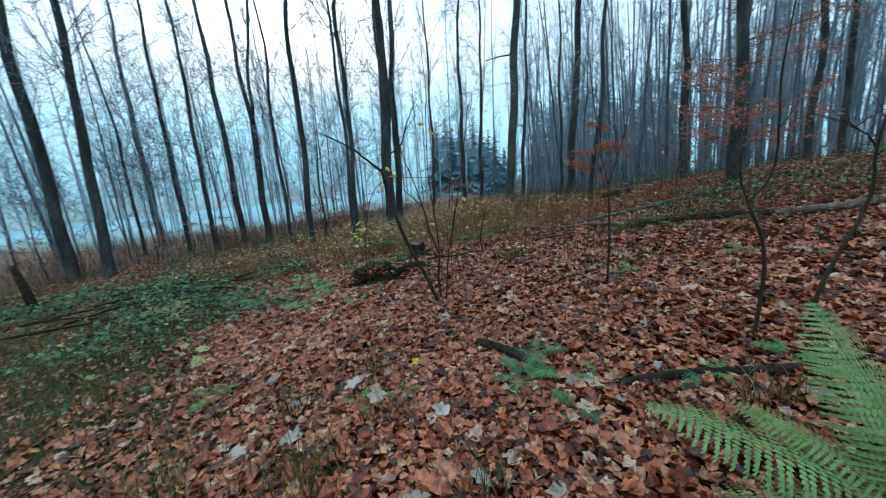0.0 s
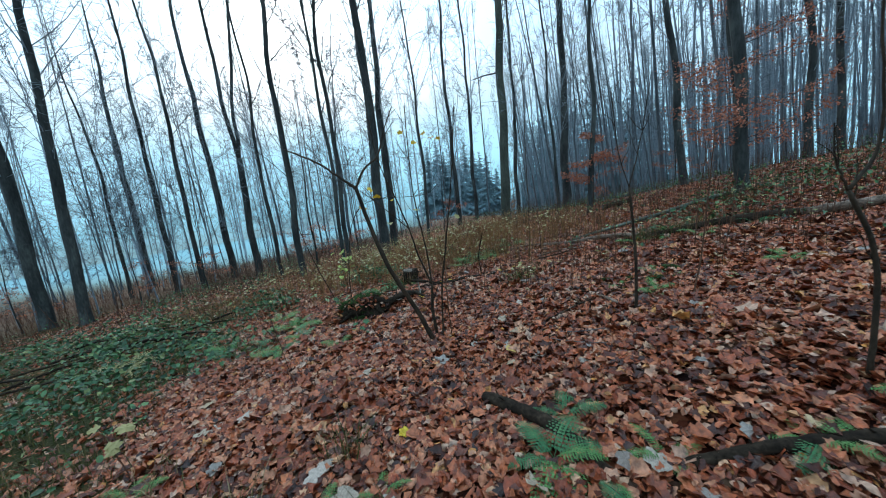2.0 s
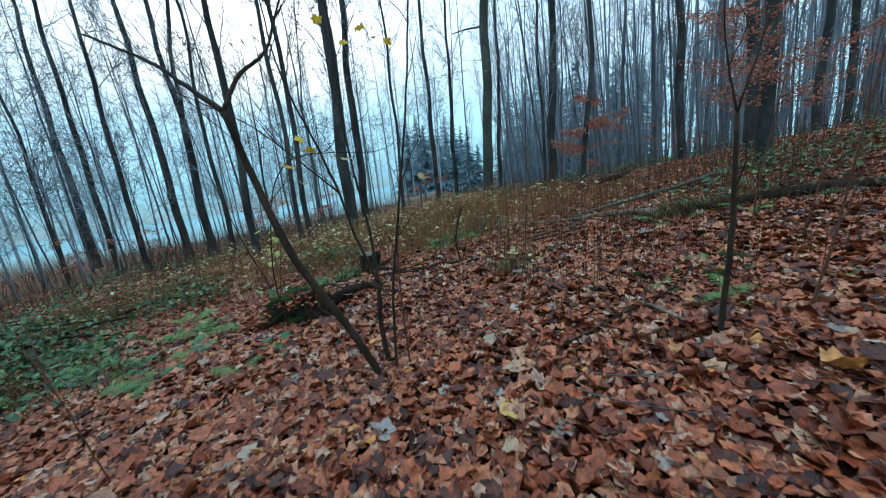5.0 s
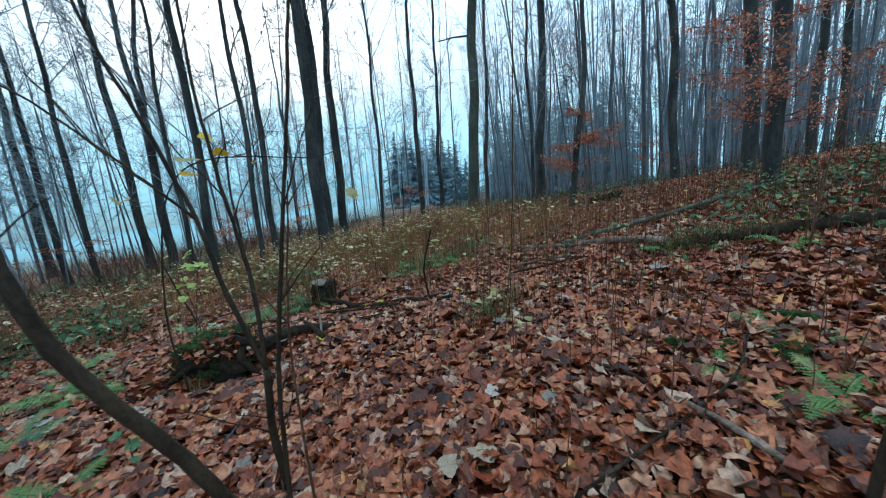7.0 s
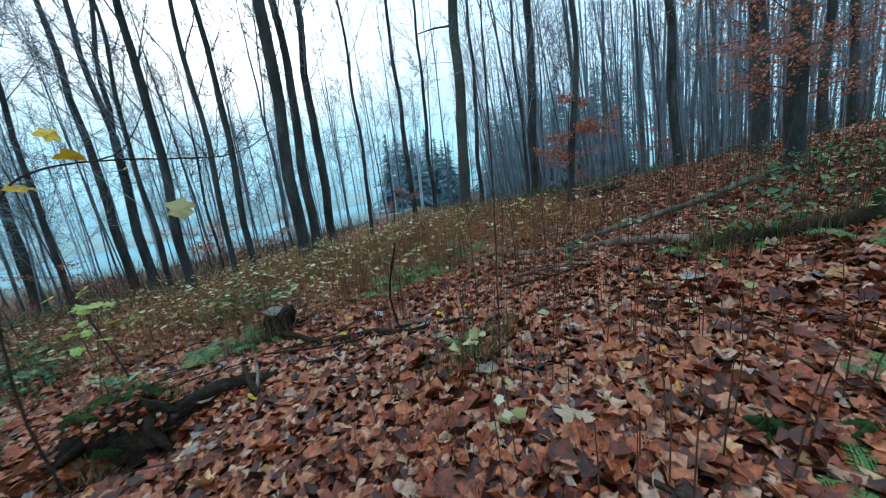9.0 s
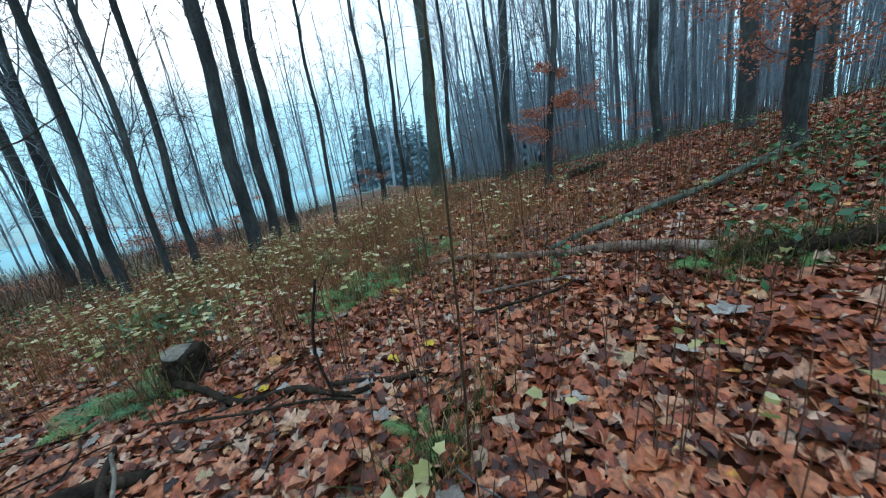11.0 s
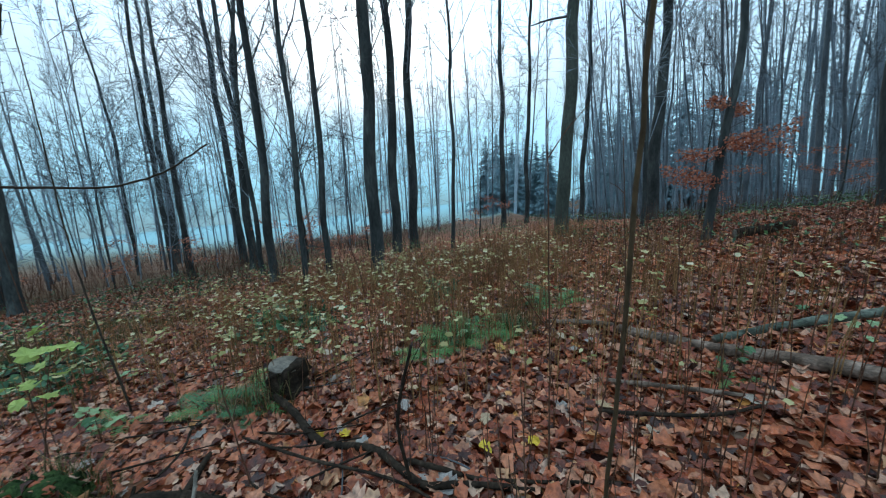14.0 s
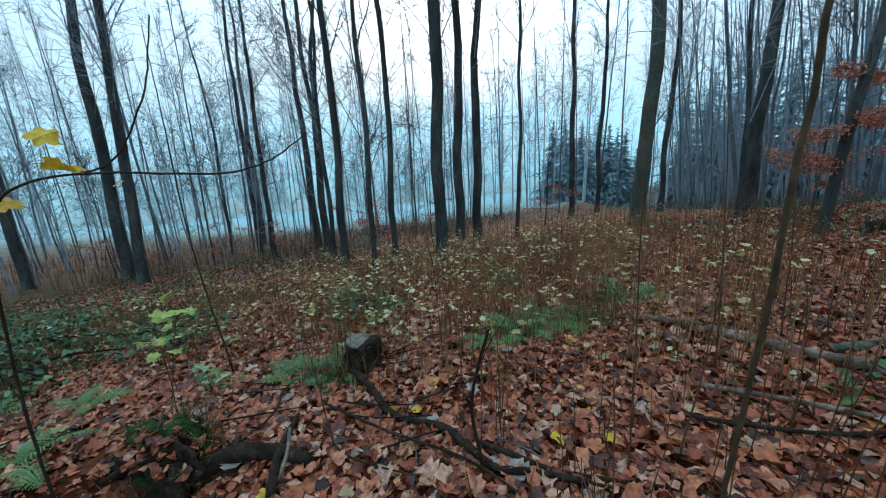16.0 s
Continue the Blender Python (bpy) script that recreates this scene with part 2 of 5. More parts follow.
    mid.inputs[1].default_value, mid.inputs[2].default_value = 20, 38
    K.new(op("SQRT", op("ADD", op("MULTIPLY", xyz.outputs[0], xyz.outputs[0]), op("MULTIPLY", xyz.outputs[1], xyz.outputs[1])), 0), mid.inputs[0])
    scrub = ramp_node(nt, [(0.3, (0.075, 0.036, 0.022)), (0.5, (0.125, 0.063, 0.040)), (0.7, (0.17, 0.10, 0.066))])
    K.new(big.outputs[0], scrub.inputs[0])
    mix3 = N.new("ShaderNodeMixRGB")
    K.new(mid.outputs[0], mix3.inputs[0])
    K.new(mix.outputs[0], mix3.inputs[1])
    K.new(scrub.outputs[0], mix3.inputs[2])
    K.new(mix3.outputs[0], mix2.inputs[1])
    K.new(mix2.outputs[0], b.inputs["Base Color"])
    b.inputs["Roughness"].default_value = 0.7
    b.inputs["Specular IOR Level"].default_value = 0.04
    bp = N.new("ShaderNodeBump")
    bp.inputs["Strength"].default_value, bp.inputs["Distance"].default_value = 0.8, 0.03
    K.new(op("ADD", vor.outputs["Distance"], op("MULTIPLY", fine.outputs[0], 0.5)), bp.inputs["Height"])
    K.new(bp.outputs[0], b.inputs["Normal"])
    return m


# ---------------------------------------------------------------- mesh tools
def lie(x, y):
    """Height of the ground, for numbers or arrays."""
    x, y = np.asarray(x, float), np.asarray(y, float)
    cx, cy = np.clip(np.where(x > 14, 14 + 0.3 * (x - 14), x), -45, 30), np.clip(y, -25, 75)
    z = -0.1027 + 0.1226 * cx - 0.0829 * cy + (0.1333 * cx * cx + 0.0447 * cx * cy - 0.0137 * cy * cy) / 100
    z = z + 0.035 * np.sin(1.7 * x + 0.9 * y) + 0.03 * np.sin(2.9 * y - 1.3 * x + 1) + 0.015 * np.sin(5.1 * x + 2.2 * y)
    z = z - 0.07 * np.clip(y - 13, 0, 60) * np.clip((x - 4) / 8, 0, 1.2)
    z = z - 0.44 * np.exp(-(((x + 1.38) / 0.5) ** 2 + ((y - 6.9) / 0.26) ** 2)) + 0.16 * np.exp(-(((x + 1.2) / 0.8) ** 2 + ((y - 7.5) / 0.35) ** 2))
    return z


def gz(x, y):
    return float(lie(x, y))


class Shape:
    """Collects vertices and faces of one mesh."""

    def __init__(self):
        self.v, self.f = [], []

    def tube(self, pts, radii, sides=6, cap=True):
        pts = [Vector(p) for p in pts]
        n0, side = len(self.v), None
        for i, p in enumerate(pts):
            d = (pts[min(i + 1, len(pts) - 1)] - pts[max(i - 1, 0)])
            d = d.normalized() if d.length > 1e-9 else Vector((0, 0, 1))
            if side is None:
                side = d.orthogonal().normalized()
            side = (side - d * side.dot(d))
            side = side.normalized() if side.length > 1e-6 else d.orthogonal().normalized()
            up = d.cross(side)
            for k in range(sides):
                a = 2 * math.pi * k / sides
                q = p + (side * math.cos(a) + up * math.sin(a)) * radii[i]
                self.v.append((q.x, q.y, q.z))
        for i in range(len(pts) - 1):
            for k in range(sides):
                a, b = n0 + i * sides + k, n0 + i * sides + (k + 1) % sides
                self.f.append((a, b, b + sides, a + sides))
        if cap:
            self.f.append(tuple(n0 + k for k in range(sides))[::-1])
            self.f.append(tuple(n0 + (len(pts) - 1) * sides + k for k in range(sides)))

    def poly(self, pts):
        n0 = len(self.v)
        self.v += [tuple(p) for p in pts]
        self.f.append(tuple(range(n0, n0 + len(pts))))

    def mesh(self, name, mat, smooth=True):
        me = bpy.data.meshes.new(name)
        me.from_pydata(self.v, [], self.f)
        me.materials.append(mat)
        if smooth:
            me.polygons.foreach_set("use_smooth", [True] * len(me.polygons))
        me.update()
        return me


def array_mesh(name, verts, faces, mat, smooth=False):
    me = bpy.data.meshes.new(name)
    me.from_pydata(verts.reshape(-1, 3).tolist(), [], faces)
    me.materials.append(mat)
    if smooth:
        me.polygons.foreach_set("use_smooth", [True] * len(me.polygons))
    me.update()
    return me


def part(name, shape, mat, parent, label="", smooth=True):
    me = shape.mesh(name, mat, smooth) if isinstance(shape, Shape) else shape
    ob = new(name, me)
    ob.parent = parent
    if label:
        ob["label"] = label
    return ob


def thing(name, x, y, z, label, category, group="", turn=0.0):
    ob = new(name)
    ob.empty_display_size = 0.1
    ob.matrix_basis = pose(x, y, z, 0, 0, turn)
    return tagged(ob, label, category, group)


def curve_points(pts, steps=6, jitter=0.0, rng=random):
    """A smooth line through pts (Catmull-Rom)."""
    p = [Vector(q) for q in pts]
    p = [p[0] * 2 - p[1]] + p + [p[-1] * 2 - p[-2]]
    out = []
    for i in range(1, len(p) - 2):
        for s in range(steps):
            t = s / steps
            q = 0.5 * ((2 * p[i]) + (p[i + 1] - p[i - 1]) * t + (2 * p[i - 1] - 5 * p[i] + 4 * p[i + 1] - p[i + 2]) * t * t + (3 * p[i] - p[i - 1] - 3 * p[i + 1] + p[i + 2]) * t ** 3)
            if jitter:
                q = q + Vector([rng.uniform(-jitter, jitter) for _ in range(3)])
            out.append(q)
    out.append(p[-2])
    return out


def grow(sh, start, way, length, r0, r1, segs, sides, rng, wander=0.12, rise=0.0):
    """A twig from start; returns its points."""
    p, d, pts = Vector(start), Vector(way).normalized(), [Vector(start)]
    for i in range(segs):
        d = (d + Vector((rng.uniform(-wander, wander), rng.uniform(-wander, wander), rng.uniform(-wander, wander) + rise))).normalized()
        p = p + d * (length / segs)
        pts.append(p.copy())
    sh.tube(pts, [r0 + (r1 - r0) * i / segs for i in range(segs + 1)], sides, cap=False)
    return pts


LEAF_OVAL = (np.array([[0, 0, 0], [0.5, 0, 0], [1, 0, 0], [0.16, 0.22, 0.8], [0.48, 0.33, 1], [0.84, 0.2, 0.8], [0.16, -0.22, 0.8], [0.48, -0.33, 1], [0.84, -0.2, 0.8]], float),
             [(0, 1, 4, 3), (1, 2, 5, 4), (1, 0, 6, 7), (2, 1, 7, 8)])
_half = [(0, 0.05), (0.02, 0.30), (0.15, 0.45), (0.33, 0.33), (0.52, 0.52), (0.66, 0.42), (0.71, 0.23), (0.87, 0.15)]
_lobes = _half + [(1.0, 0.0)] + [(a, -b) for a, b in reversed(_half)]
LEAF_MAPLE = (np.array([[0.38, 0, 0]] + [[a, b, min(1, abs(b) * 2.0)] for a, b in _lobes], float), [(0, i, i + 1) for i in range(1, 17)] + [(0, 17, 1)])
_side = [(0.0, 0.08), (0.07, 0.34), (0.25, 0.28), (0.50, 0.44), (0.66, 0.25)]
_rim = _side + [(1.0, 0.0)] + [(a, -b) for a, b in reversed(_side)]
LEAF_LOBED = (np.array([[0.36, 0, 0]] + [[a, b, min(1, abs(b) * 2.1)] for a, b in _rim], float), [(0, i, i + 1) for i in range(1, 11)] + [(0, 11, 1)])
LEAF_BEECH = (np.array([[0, 0, 0], [0.5, 0, -0.1], [1, 0, 0.35], [0.2, 0.24, 0.6], [0.55, 0.31, 1], [0.2, -0.24, 0.6], [0.55, -0.31, 1]], float), [(0, 1, 4, 3), (1, 2, 4), (1, 0, 5, 6), (2, 1, 6)])
LEAF_DIAMOND = (np.array([[0, 0, 0], [0.45, 0.3, 1], [1, 0, 0], [0.45, -0.3, 1]], float), [(0, 1, 2), (0, 2, 3)])


def leaves(kind, at, size, rng, tilt=0.4, curl=(-0.15, 0.3), normal=None):
    """Vertices and faces of many leaves, all alike in kind. at: n x 3, size: n."""
    tv, tf = kind
    n, k = len(at), len(tv)
    yaw, c = rng.uniform(0, 2 * np.pi, n), rng.uniform(curl[0], curl[1], n)
    bend = rng.uniform(-0.5, 0.6, n)
    v = np.repeat(tv[None], n, 0)
    v[:, :, 1] *= rng.uniform(0.8, 1.25, n)[:, None]
    lift = v[:, :, 2] * c[:, None] + bend[:, None] * (v[:, :, 0] - 0.5) ** 2
    v[:, :, 0] -= 0.5
    v[:, :, 2] = lift + rng.normal(0, 0.05, (n, k))
    v *= np.asarray(size)[:, None, None]
    ax, ay = rng.normal(0, tilt, n), rng.normal(0, tilt, n)
    ca, sa, cb, sb = np.cos(ax), np.sin(ax), np.cos(ay), np.sin(ay)
    y1, z1 = v[:, :, 1] * ca[:, None] - v[:, :, 2] * sa[:, None], v[:, :, 1] * sa[:, None] + v[:, :, 2] * ca[:, None]
    x2, z2 = v[:, :, 0] * cb[:, None] + z1 * sb[:, None], -v[:, :, 0] * sb[:, None] + z1 * cb[:, None]
    cy, sy = np.cos(yaw)[:, None], np.sin(yaw)[:, None]
    out = np.stack([x2 * cy - y1 * sy, x2 * sy + y1 * cy, z2], 2) + np.asarray(at)[:, None, :]
    faces = [tuple(i * k + a for a in f) for i in range(n) for f in tf]
    return out, faces


def leaf_mesh(name, kinds, mat, smooth=True):
    """One mesh from several (kind, verts, faces)."""
    vs, fs, off = [], [], 0
    for v, f in kinds:
        vs.append(v.reshape(-1, 3))
        fs += [tuple(a + off for a in q) for q in f]
        off += len(vs[-1])
    return array_mesh(name, np.concatenate(vs), fs, mat, smooth)


# ---------------------------------------------------------------- ground, distance
fx = np.arange(-9, 11.01, 0.12)
fy = np.arange(-3, 17.01, 0.12)
grow_out = np.cumsum(0.2 * 1.16 ** np.arange(44))
xs = np.concatenate([(-9 - grow_out)[::-1], fx, 11 + grow_out])
ys = np.concatenate([(-3 - grow_out)[::-1], fy, 17 + grow_out])
GX, GY = np.meshgrid(xs, ys)
GV = np.stack([GX, GY, lie(GX, GY)], 2)
nx = len(xs)
gf = [(j * nx + i, j * nx + i + 1, (j + 1) * nx + i + 1, (j + 1) * nx + i) for j in range(len(ys) - 1) for i in range(nx - 1)]
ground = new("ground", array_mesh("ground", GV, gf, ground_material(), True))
tagged(ground, "sloping forest floor of brown leaf mould and grass", "ground", kind="structure")


def backdrop():
    """Pale mist over the far valley side, imitated by a glowing cylinder."""
    m = bpy.data.materials.new("glowing_mist")
    m.use_nodes = True
    N, K = m.node_tree.nodes, m.node_tree.links
    N.remove(N["Principled BSDF"])
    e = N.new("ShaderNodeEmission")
    tc = N.new("ShaderNodeTexCoord")
    s = N.new("ShaderNodeSeparateXYZ")
    K.new(tc.outputs["Object"], s.inputs[0])
    nz = N.new("ShaderNodeTexNoise")
    nz.inputs["Scale"].default_value = 0.06
    K.new(tc.outputs["Object"], nz.inputs["Vector"])
    ad = N.new("ShaderNodeMath")
    ad.operation = "MULTIPLY_ADD"
    ad.inputs[1].default_value, ad.inputs[2].default_value = 9, -4.5
    K.new(nz.outputs[0], ad.inputs[0])
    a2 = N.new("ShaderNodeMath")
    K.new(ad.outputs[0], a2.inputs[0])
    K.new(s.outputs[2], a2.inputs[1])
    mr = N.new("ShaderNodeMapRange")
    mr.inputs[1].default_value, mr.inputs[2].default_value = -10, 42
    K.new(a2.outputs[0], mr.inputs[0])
    # Emitted mist colour, from dim teal low down to near white on top.
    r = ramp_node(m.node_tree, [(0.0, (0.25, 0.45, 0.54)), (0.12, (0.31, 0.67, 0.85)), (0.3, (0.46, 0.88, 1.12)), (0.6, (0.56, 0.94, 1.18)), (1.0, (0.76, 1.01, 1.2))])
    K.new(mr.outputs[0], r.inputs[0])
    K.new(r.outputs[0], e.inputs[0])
    clear = N.new("ShaderNodeBsdfTransparent")
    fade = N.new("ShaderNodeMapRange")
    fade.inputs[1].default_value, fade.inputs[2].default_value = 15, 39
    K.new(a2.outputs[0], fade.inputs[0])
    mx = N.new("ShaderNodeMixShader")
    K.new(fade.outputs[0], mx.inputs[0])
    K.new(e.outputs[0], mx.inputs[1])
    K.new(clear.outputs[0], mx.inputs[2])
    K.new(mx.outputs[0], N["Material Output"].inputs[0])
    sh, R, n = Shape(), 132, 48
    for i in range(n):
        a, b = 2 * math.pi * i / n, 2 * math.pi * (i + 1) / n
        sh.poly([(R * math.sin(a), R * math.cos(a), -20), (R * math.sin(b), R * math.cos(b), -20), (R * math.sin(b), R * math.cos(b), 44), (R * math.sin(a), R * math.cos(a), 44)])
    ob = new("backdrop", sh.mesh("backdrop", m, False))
    tagged(ob, "glowing backdrop imitating pale teal mist over the far valley side", "backdrop", kind="structure")


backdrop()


# ---------------------------------------------------------------- trees
def crown(sh, rng, path, radii, first, limbs, fine=2, reach=1.0):
    """Steep wavy limbs with fine level twigs along the upper part of a trunk. fine: 2 near, 1 in the wood, 0 far off."""
    n = len(path) - 1
    tip = (0.022, 0.0105, 0.0058)[fine]
    for _ in range(limbs):
        s = first + (1 - first) * rng.random() ** 0.9
        i = min(int(s * n), n - 1)
        p = path[i].lerp(path[i + 1], s * n - i)
        a = rng.uniform(0, 2 * math.pi)
        steep = rng.uniform(0.8, 2.9)
        length = reach * (1.2 + 4.6 * (1 - s) ** 0.7 * rng.uniform(0.4, 1.0) + rng.uniform(0, 0.8))
        r = max(tip * 1.3, min(radii[i] * 0.36, 0.006 + 0.0052 * length))
        if s < 0.42:
            r = max(tip * 1.2, r * 0.55)
        pts = grow(sh, p, (math.cos(a), math.sin(a), steep), length, r, tip, (3, 4, 7)[fine], (3, 3, 4)[fine], rng, 0.19, 0.05)
        for k in range(rng.randint(*((5, 7), (7, 10), (10, 13))[fine])):
            u = rng.uniform(0.12, 1.0) * (len(pts) - 1)
            j = min(int(u), len(pts) - 2)
            q = pts[j].lerp(pts[j + 1], u - j)
            d = (pts[j + 1] - pts[j]).normalized()
            w = d * 0.7 + Vector((rng.uniform(-1, 1), rng.uniform(-1, 1), rng.uniform(-0.6, 0.4)))
            l2 = length * rng.uniform(0.16, 0.42)
            sub = grow(sh, q, w, l2, max(tip, r * 0.32), tip * 0.7, (2, 2, 3)[fine], 3, rng, 0.26, 0.02)
            for h in range(rng.randint(*((1, 2), (3, 4), (4, 6))[fine])):
                j2 = rng.randrange(len(sub) - 1)
                q2 = sub[j2].lerp(sub[j2 + 1], rng.random())
                w2 = (sub[j2 + 1] - sub[j2]).normalized() + Vector((rng.uniform(-1, 1), rng.uniform(-1, 1), rng.uniform(-0.6, 0.5)))
                grow(sh, q2, w2, l2 * rng.uniform(0.3, 0.7), tip * 0.75, tip * 0.5, 1, 3, rng, 0.25)


def spray(rng, nrng, origin, way, length, sh, boxes, leafn):
    """A level branch whose leaves hang in a flat fan."""
    pts = grow(sh, origin, way, length, 0.014, 0.004, 5, 4, rng, 0.12)
    for p0, p1 in zip(pts, pts[1:]):
        for k in range(3):
            q = p0.lerp(p1, rng.random())
            d = (p1 - p0).normalized()
            s = Vector((-d.y, d.x, 0)) * rng.choice((-1, 1)) + d * 0.6 + Vector((0, 0, rng.uniform(-0.5, 0.5)))
            sub = grow(sh, q, s, length * rng.uniform(0.2, 0.4), 0.005, 0.002, 3, 3, rng, 0.15)
            for m in range(leafn):
                j = rng.randrange(len(sub) - 1)
                boxes.append(tuple(sub[j].lerp(sub[j + 1], rng.random()) + Vector((rng.uniform(-0.08, 0.08), rng.uniform(-0.08, 0.08), rng.uniform(-0.14, 0.08)))))


def beech(seed, diam, height, lean=(0, 0), fork=None, first=0.38, limbs=16, mat=None, sprays=(), label="", group="beech trees", stub=None, at=(0, 0), fine=2, kink=0.012, twig=None):
    rng, nrng = random.Random(seed), np.random.default_rng(seed)
    x, y = at
    ob = thing("beech_tree", x, y, gz(x, y), label or "bare grey-barked beech tree standing in fallen leaves", "tree", group)
    R = diam / 2
    hs = [-0.25, 0.0, 0.12, 0.35, 0.9, 1.8] + [1.8 + (height - 1.8) * i / 20 for i in range(1, 21)]
    px, py = rng.uniform(0, 6), rng.uniform(0, 6)
    path = [Vector((lean[0] * h + kink * h * math.sin(h * 0.35 + px) * 0.5 + min(1, max(0, h)) * (0.05 * math.sin(h * 0.9 + py) + 0.035 * math.sin(h * 1.7 + px)), lean[1] * h + kink * h * math.sin(h * 0.3 + py) * 0.5 + 0.04 * min(1, max(0, h)) * math.sin(h * 1.1 + px), h)) for h in hs]
    rad = [R * (1.28 if h <= 0 else 1.16 if h < 0.2 else 1.05 if h < 0.5 else max(0.06, 1 - 0.9 * (h / height) ** 1.2)) for h in hs]
    tr = Shape()
    br = Shape()
    if fork:
        k = min(range(len(hs)), key=lambda i: abs(hs[i] - fork[0]))
        stem, srad = path[:k + 1], rad[:k + 1]
        tr.tube(stem, srad, 12)
        for j, (dx, dy) in enumerate(fork[1:]):
            limb = [path[k] + Vector((dx * (h - hs[k]) * (1.0 if h - hs[k] > 1.5 else 1.4), dy * (h - hs[k]), h - hs[k])) + (path[i + k] - path[k] - Vector((0, 0, h - hs[k]))) for i, h in enumerate(hs[k:])]
            lr = [q * (0.78 if j == 0 else 0.66) for q in rad[k:]]
            tr.tube(limb, lr, 10)
            crown(br, rng, limb, lr, 0.1, limbs // 2, fine)
    else:
        tr.tube(path, [q * rng.uniform(0.95, 1.05) for q in rad], 12 if fine == 2 or diam > 0.36 else 7)
        crown(br, rng, path, rad, first, limbs, fine)
    for k in range(3):
        h = rng.uniform(0.12, 0.35) * height
        i = max(j for j in range(len(hs)) if hs[j] <= h)
        a = rng.uniform(0, 6.28)
        grow(br, path[i], (math.cos(a), math.sin(a), rng.uniform(0.0, 0.5)), rng.uniform(0.5, 1.6), 0.012, 0.004, 4, 4, rng, 0.2)
    if stub:
        h, dx, dy, l = stub
        i = max(j for j in range(len(hs)) if hs[j] <= h)
        q = grow(br, path[i] + Vector((0, 0, h - hs[i])), (dx, dy, -0.15), l, 0.05, 0.02, 5, 5, rng, 0.12)
        grow(br, q[3], (dx, dy, -0.9), l * 0.4, 0.02, 0.006, 3, 4, rng, 0.2)
    part("trunk", tr, mat or bark_mat, ob)
    boxes = []
    for h, a, l, n in sprays:
        i = max(j for j in range(len(hs)) if hs[j] <= h)
        spray(rng, nrng, path[i] + Vector((0, 0, h - hs[i])), (math.cos(radians(a)), math.sin(radians(a)), 0.12), l, br, boxes, n)
    part("crown", br, twig or twig_mat, ob)["kind"] = "stuff"
    if boxes:
        v, f = leaves(LEAF_DIAMOND, np.array(boxes), nrng.uniform(0.05, 0.085, len(boxes)), nrng, 0.7)
        part("withered_leaves", array_mesh("withered_leaves", v, f, orange_mat), None, ob, "withered orange-brown beech leaves")["kind"] = "stuff"
    return ob


TREES = [
    # x, y, diameter, lean, height
    (-17.8, 16.1, 0.52, (0.028, 0.03), 24), (-14.9, 15.0, 0.42, (0.05, 0.05), 22), (-22.5, 14.6, 0.45, (0.02, 0.02), 23),
    (-27.0, 33.0, 0.60, (0.014, 0.012), 25), (-22.0, 25.2, 0.26, (0, 0), 19), (-15.4, 26.7, 0.50, (-0.006, -0.004), 24),
    (-8.3, 18.9, 0.20, (-0.015, 0), 18), (-6.4, 16.85, 0.30, (0.03, 0.01), 21), (-3.75, 14.4, 0.16, (0.008, 0.005), 16),
    (-4.04, 16.3, 0.21, (0.03, 0.015), 19), (-2.32, 16.2, 0.40, (0.008, 0.003), 24), (-3.31, 21.84, 0.46, (0.014, 0.004), 24),
    (-2.76, 23.3, 0.46, (0.014, 0.003), 24), (-0.5, 20.84, 0.17, (0.01, 0), 17), (6.27, 18.6, 0.15, (-0.03, 0.01), 15),
    (9.1, 25.0, 0.55, (-0.005, 0), 25), (-14.0, 21.2, 0.28, (0, 0), 20), (1.8, 28.0, 0.34, (-0.005, 0), 22),
    (3.4, 30.0, 0.30, (0, 0), 22), (6.4, 28.0, 0.30, (0.01, 0), 22), (-17.0, 23.0, 0.34, (0.01, 0.01), 21),
    (15.7, 15.4, 0.28, (-0.07, 0.05), 23), (18.0, 16.2, 0.28, (-0.08, 0.05), 23), (17.0, 13.6, 0.27, (-0.08, 0.06), 23),
    (11.2, 16.4, 0.32, (-0.09, 0.07), 22),
]
for i, (x, y, d, lean, h) in enumerate(TREES):
    # Beyond 19 m the twigs take the haze-tinted colour.
    beech(100 + i, d, h, lean, at=(x, y), limbs=27, kink=0.035 if d < 0.3 else 0.018, first=0.24 if d < 0.3 else 0.30, twig=hazetwig_mat if math.hypot(x, y) > 19 else None, fine=1 if math.hypot(x, y) > 21 else 2,
          label="slender dark-barked young beech, bare" if d < 0.3 else "tall straight bare beech with dark wet bark")
beech(201, 0.42, 23, (0.03, 0.0), fork=(7.4, (-0.06, 0.0), (0.11, 0.02)), at=(-11.2, 22.1), label="bare beech whose dark trunk forks high up")
beech(202, 0.50, 24, (0.02, -0.003), at=(3.9, 20.0), mat=oldbark_mat, first=0.45, stub=(7.7, -1.0, -0.1, 1.5), label="stout grey-green beech with a broken side branch")
beech(203, 0.19, 15, (0.03, 0.0), at=(6.2, 14.76), sprays=[(1.3, 190, 1.1, 22), (1.45, 205, 0.9, 18), (2.1, 10, 1.5, 24), (2.2, 350, 1.3, 20), (2.0, 185, 0.8, 18), (2.15, 300, 0.7, 16), (2.9, 30, 0.6, 16), (3.0, 200, 0.5, 14)], kink=0.03, label="thin leaning beech with withered orange leaves low down")
beech(204, 0.40, 24, (-0.055, 0.05), at=(11.3, 13.6), sprays=[(3.2, 200, 2.4, 12), (4.0, 180, 2.2, 12), (4.6, 300, 2.0, 10), (5.4, 220, 2.0, 10)], label="stout beech on the slope with orange leaf sprays")
